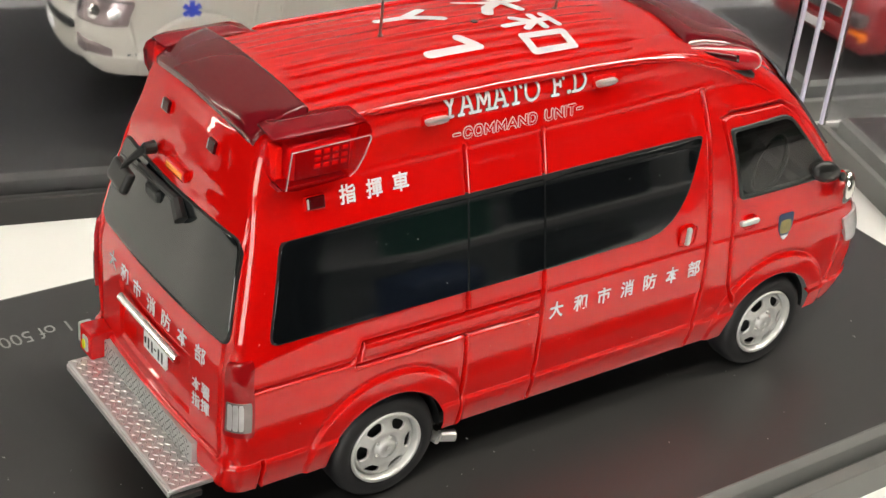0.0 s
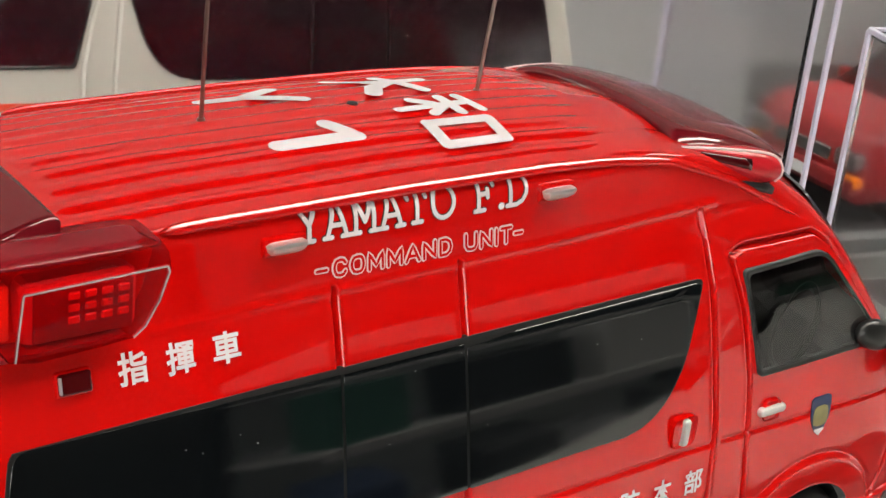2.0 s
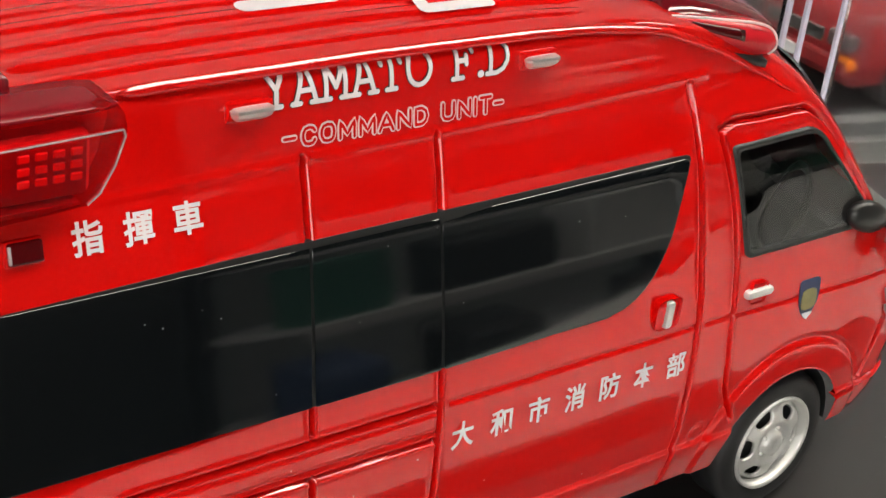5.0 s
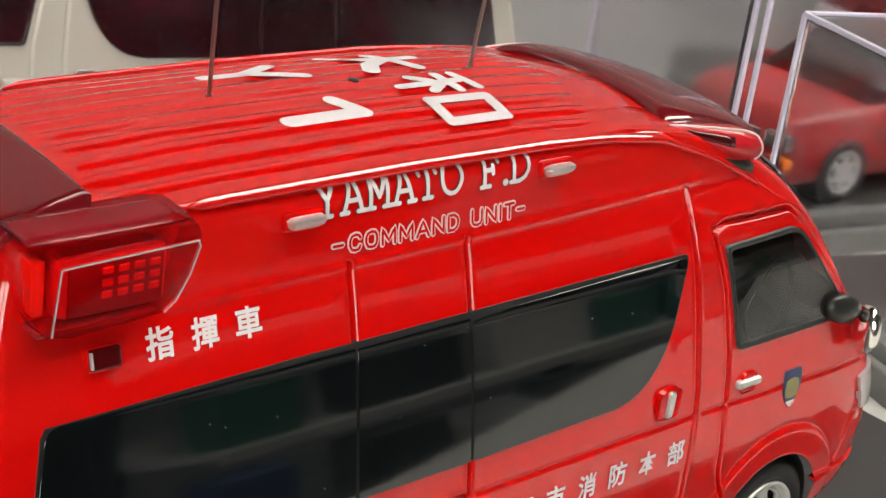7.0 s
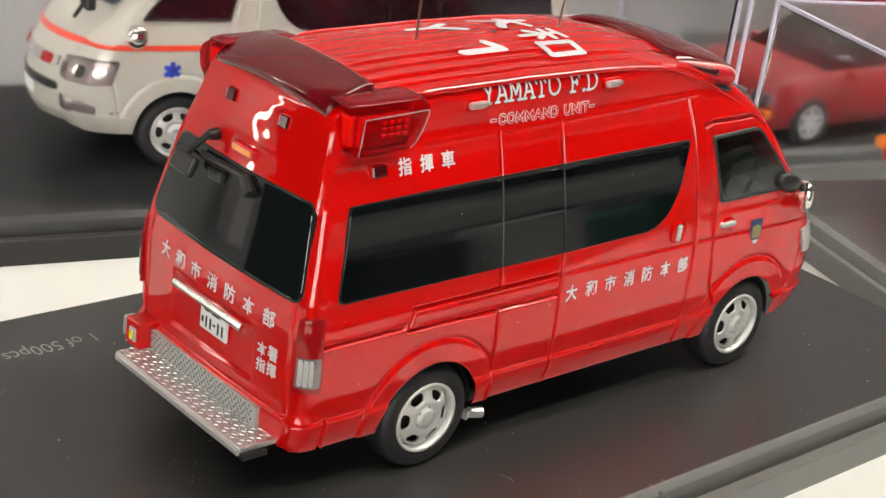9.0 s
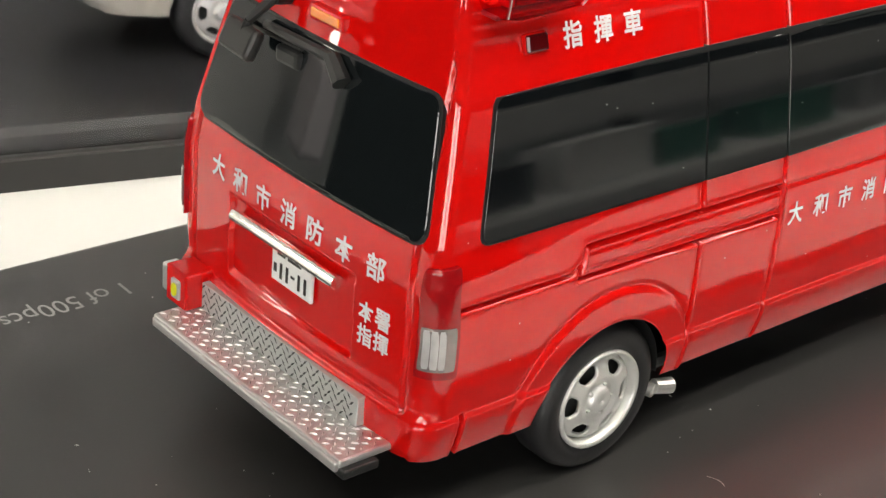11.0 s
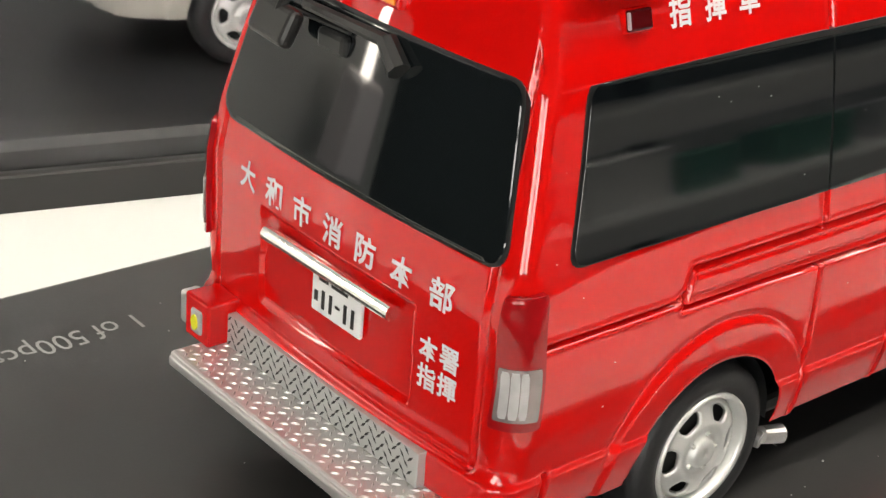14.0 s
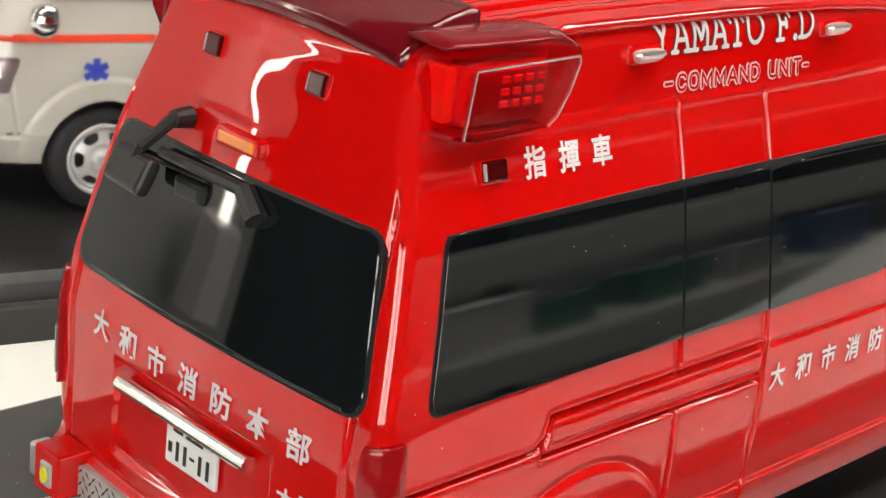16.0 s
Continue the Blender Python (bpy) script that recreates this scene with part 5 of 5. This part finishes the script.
bar(rows, LAMP_DARK, "front_light_bar", "dark red roof light bar", amb)
part("sliding_door_handle", box(2.19, 2.33, 0.885, 0.93, 1.13, 1.26, 0.02), CHROME, amb, "chrome door handle")
part("front_door_handle", box(2.63, 2.79, 0.885, 0.93, 1.15, 1.20, 0.015), CREAM, amb)


# ---- acrylic covers ----
def acrylic_cover(name, x0, x1, y0, y1, z0, z1, m, label, t=0.04):
    """Five clear walls with visible polished edges."""
    e = empty(name, m)
    walls = [(x0, x1, y0, y0 + t, z0, z1 - t), (x0, x1, y1 - t, y1, z0, z1 - t), (x0, x0 + t, y0 + t, y1 - t, z0, z1 - t), (x1 - t, x1, y0 + t, y1 - t, z0, z1 - t), (x0, x1, y0, y1, z1 - t, z1)]
    for w in walls:
        p = part("panel", box(*w), ACRYLIC, e)
        p.visible_shadow = False
    h = 0.02
    for x in (x0, x1):
        for y in (y0, y1):
            part("edge", box(x - h, x + h, y - h, y + h, z0, z1, 0.006, 1), ACRYLIC_EDGE, e, "bright polished edge")
    for y in (y0, y1):
        part("edge", box(x0, x1, y - h, y + h, z1 - h, z1 + h, 0.006, 1), ACRYLIC_EDGE, e, "bright polished edge")
    for x in (x0, x1):
        part("edge", box(x - h, x + h, y0, y1, z1 - h, z1 + h, 0.006, 1), ACRYLIC_EDGE, e, "bright polished edge")
    return tagged(e, label, "display case")


acrylic_cover("acrylic_cover", -2.20, 5.48, -1.76, 1.94, -0.2, 3.6, AM, "clear acrylic cover over the ivory ambulance")


# ---- red cars in their own cases ----
def car(name, m, label, paint=RED, length=4.3, width=1.7, height=1.45, kind="saloon"):
    e = empty(name, m)
    L, Wd = length, width / 2
    if kind == "saloon":
        low = [(0, 0.55), (0.05, 0.75), (0.3, 0.88), (1.1, 0.95), (2.3, 0.97), (3.3, 0.97), (4.1, 0.92), (4.3, 0.7), (4.3, 0.45)]
    else:
        low = [(0, 0.5), (0.02, 0.9), (0.2, 1.02), (1.2, 1.08), (2.6, 1.1), (3.9, 1.1), (4.25, 1.05), (4.3, 0.8), (4.3, 0.45)]
    k = L / 4.3
    rows = []
    for s in np.linspace(-1, 1, 21):
        q = 1 - abs(s) ** 8 * 0.10
        tuck = 0.06 * abs(s) ** 6
        ring = [(2.15 * k + (x * k - 2.15 * k) * q, s * Wd, z - tuck * (z - 0.5)) for x, z in low]
        ring += [(4.25 * k, s * Wd * 0.98, 0.28), (0.05 * k, s * Wd * 0.98, 0.28)]
        rows.append(ring)
    v, f = loft(rows)
    raw("body", v, f, paint, e, "red lacquered body")
    roof = [(1.15, 0.93), (1.75, height), (1.95, height + 0.03), (3.1, height + 0.02), (3.3, height - 0.02), (3.75, 0.95)] if kind == "saloon" else [(1.0, 1.06), (1.55, height), (1.75, height + 0.03), (4.0, height + 0.02), (4.15, height - 0.04), (4.25, 1.06)]
    rows = []
    for s in np.linspace(-1, 1, 11):
        rows.append([(x * k, s * (Wd - 0.05 - 0.22 * max(0, z - 0.95) / 0.55), z) for x, z in roof])
    v, f = loft(rows)
    raw("cabin", v, f, TINT, e, "dark glazed cabin")
    rows = []
    for s in np.linspace(-1, 1, 11):
        rows.append([(x * k, s * (Wd - 0.25), z) for x, z in [(1.72 if kind == "saloon" else 1.5, height - 0.02), (1.95, height + 0.05), (3.1 if kind == "saloon" else 4.0, height + 0.045), (3.35 if kind == "saloon" else 4.18, height - 0.04), (2.4, height - 0.06)]])
    v, f = loft(rows)
    raw("roof", v, f, paint, e)
    for px in ((2.5,) if kind == "saloon" else (2.4, 3.4)):
        part("pillar", box((px - 0.04) * k, (px + 0.04) * k, -Wd + 0.03, Wd - 0.03, 0.95, height, 0.02), paint, e)
    for wx in (0.78, 3.4):
        for side in (-1, 1):
            part("wheel_arch", rod(bmesh.new(), (wx * k, side * (Wd - 0.3), 0.33), (wx * k, side * (Wd + 0.004), 0.33), 0.39, n=28), BLACK, e)
            hub = wheel(e, wx * k, side * (Wd + 0.03), side)
    part("bumper", box(-0.06, 0.14, -Wd * 0.96, Wd * 0.96, 0.36, 0.54, 0.04), paint, e)
    part("grille", box(-0.012, 0.05, -0.40, 0.40, 0.60, 0.76, 0.02), CHROME, e, "chrome grille")
    for y in (-0.62, 0.62):
        part("head_lamp", box(-0.02, 0.22, y - 0.17, y + 0.17, 0.60, 0.80, 0.05), TAILCLEAR, e, "clear head lamp")
        part("indicator", box(-0.04, 0.1, y - 0.13 + 0.1 * np.sign(y), y + 0.13 + 0.1 * np.sign(y), 0.44, 0.56, 0.03), AMBER, e, "amber indicator")
    part("number_plate", box(-0.075, -0.055, -0.2, 0.2, 0.38, 0.50, 0.005), PLATEWHITE, e)
    for side in (-1, 1):
        part("door_mirror", box(1.25 * k, 1.38 * k, min(side * Wd, side * (Wd + 0.18)), max(side * Wd, side * (Wd + 0.18)), 0.98, 1.12, 0.03), paint, e)
    rows = [[(2.1 * k + 0.16 * math.cos(b), y, height + 0.12 + 0.08 * math.sin(b)) for b in np.linspace(0, 2 * math.pi, 12, endpoint=False)] for y in np.linspace(-0.55, 0.55, 5)]
    v, f = loft(rows)
    raw("beacon_bar", v, f, LAMP_RED, e, "red roof beacon bar")
    return tagged(e, label, "model car")


# case with a small red car beside the van's plinth
RM = pose(5.78 * S, -0.98 * S, 0, 0, 0, -19.5)
display_base("plinth", 0.19, 8.0, 0.19, 2.99, RM, "black stepped plinth under a small red car")
acrylic_cover("acrylic_cover", 0.02, 8.17, 0.02, 3.16, -0.2, 1.86, RM, "clear acrylic cover over a small red car")
car("model_car", RM @ pose(1.45 * S, 1.98 * S, 0, 0, 0, 4), "small red scale model car with amber indicators", RED, 3.9, 1.45, 1.35)

# case behind with a red patrol car
BM = pose(7.05 * S, 2.45 * S, 0, 0, 0, -14)
display_base("plinth", 0.17, 7.5, 0.17, 2.08, BM, "black stepped plinth under a red patrol car")
car("model_car", BM @ pose(0.60 * S, 0.86 * S, 0, 0, 0, 8) @ Matrix.Scale(0.78, 4), "red scale model patrol car with chrome grille", RED_HAZED, 4.9, 1.75, 1.55, "wagon")
acrylic_cover("acrylic_cover", 0.0, 7.67, 0.0, 2.25, -0.2, 3.4, BM, "clear acrylic cover over the red patrol car")


# ---- a red fire engine at the back of the shelf ----
def fire_engine(m):
    e = empty("model_fire_engine", m)
    part("cab", box(0, 1.7, -1.05, 1.05, 0.5, 2.5, 0.14, 3), RED_HAZED, e, "red lacquered cab")
    part("windscreen", box(-0.02, 0.1, -0.9, 0.9, 1.45, 2.2, 0.05), TINT, e, "dark windscreen")
    part("body", box(1.75, 6.2, -1.08, 1.08, 0.5, 2.3, 0.06), RED_HAZED, e, "red equipment body")
    part("chassis", box(0.2, 6.1, -0.8, 0.8, 0.3, 0.55, 0.04), BLACK, e)
    part("bumper", box(-0.12, 0.1, -1.0, 1.0, 0.45, 0.75, 0.05), WHITE, e, "white front bumper")
    for y in (-0.75, 0.75):
        part("head_lamp", box(-0.05, 0.08, y - 0.16, y + 0.16, 0.85, 1.08, 0.04), TAILCLEAR, e, "clear head lamp")
    for side in (-1, 1):
        part("door_window", box(0.35, 1.4, min(side * 1.03, side * 1.06), max(side * 1.03, side * 1.06), 1.45, 2.15, 0.02), TINT, e, "dark side window")
        for k in range(3):
            part("shutter", box(2.0 + k * 1.35, 3.2 + k * 1.35, min(side * 1.06, side * 1.1), max(side * 1.06, side * 1.1), 0.85, 2.0, 0.015), SILVER, e, "silver roller shutter")
        for wx in (1.0, 4.6):
            wheel(e, wx, side * 1.02, side, 0.36)
    part("beacon_bar", box(0.35, 0.85, -0.85, 0.85, 2.48, 2.72, 0.08, 3), LAMP_DARK, e, "dark red roof beacon bar")
    bm = bmesh.new()
    for y in (-0.3, 0.3):
        rod(bm, (1.2, y, 2.72), (6.2, y, 2.62), 0.05, n=8)
    for k in range(14):
        rod(bm, (1.4 + k * 0.35, -0.3, 2.716 - k * 0.007), (1.4 + k * 0.35, 0.3, 2.716 - k * 0.007), 0.03, n=6)
    rod(bm, (2.2, 0, 2.28), (2.2, 0, 2.7), 0.1, n=10)
    rod(bm, (5.6, 0, 2.28), (5.6, 0, 2.64), 0.1, n=10)
    part("ladder", bm, SILVER, e, "silver roof ladder")
    return tagged(e, "red scale model fire engine with silver ladder", "fire engine")


FE = pose(12.3 * S, 4.9 * S, 0, 0, 0, -17)
display_base("plinth", -2.2, 6.0, -0.95, 0.95, FE, "black stepped plinth under the red fire engine")
fire_engine(pose(12.3 * S, 4.9 * S, 0, 0, 0, -17) @ Matrix.Scale(0.8, 4))

# ---- dust and a hair on the plinth ----
rng = random.Random(7)
vs, fs = [], []
for k in range(150):
    x, y = rng.uniform(-2.7, 5.3), rng.uniform(-1.84, 1.84)
    r, a = rng.uniform(0.002, 0.0055), rng.uniform(0, 6.28)
    o = len(vs)
    long = rng.choice([1, 1, 1, 3])
    for i in range(5):
        b = 2 * math.pi * i / 5
        u, w = long * r * math.cos(b), r * math.sin(b)
        vs.append((x + u * math.cos(a) - w * math.sin(a), y + u * math.sin(a) + w * math.cos(a), 0.0008))
    vs.append((x, y, r + 0.001))
    fs += [(o + i, o + (i + 1) % 5, o + 5) for i in range(5)]
for k in range(26):
    x, z = rng.uniform(-0.9, 3.3), rng.choice([rng.uniform(1.34, 1.85), rng.uniform(0.6, 2.2)])
    y, r, o = -float(side_y(np.array([x]), z)[0]) - 0.0135, rng.uniform(0.0012, 0.003), len(vs)
    vs += [(x + r * rng.uniform(0.6, 1.6) * math.cos(2 * math.pi * i / 5), y, z + r * math.sin(2 * math.pi * i / 5)) for i in range(5)] + [(x, y - r, z)]
    fs += [(o + i, o + (i + 1) % 5, o + 5) for i in range(5)]
hair = [(0.42 + 0.012 * math.sin(4 * t), -1.35 + 0.10 * t, 0.003) for t in np.linspace(0, 1, 12)]
for a, q in zip(hair[:-1], hair[1:]):
    o = len(vs)
    vs += [(a[0] - 0.002, a[1], 0.002), (a[0] + 0.002, a[1], 0.002), (q[0] + 0.002, q[1], 0.002), (q[0] - 0.002, q[1], 0.002)]
    fs.append((o, o + 1, o + 2, o + 3))
dust = raw("dust", vs, fs, DUST, None, "", smooth=False)
tagged(dust, "pale dust flecks on the plinth and van", "dust", kind="stuff")
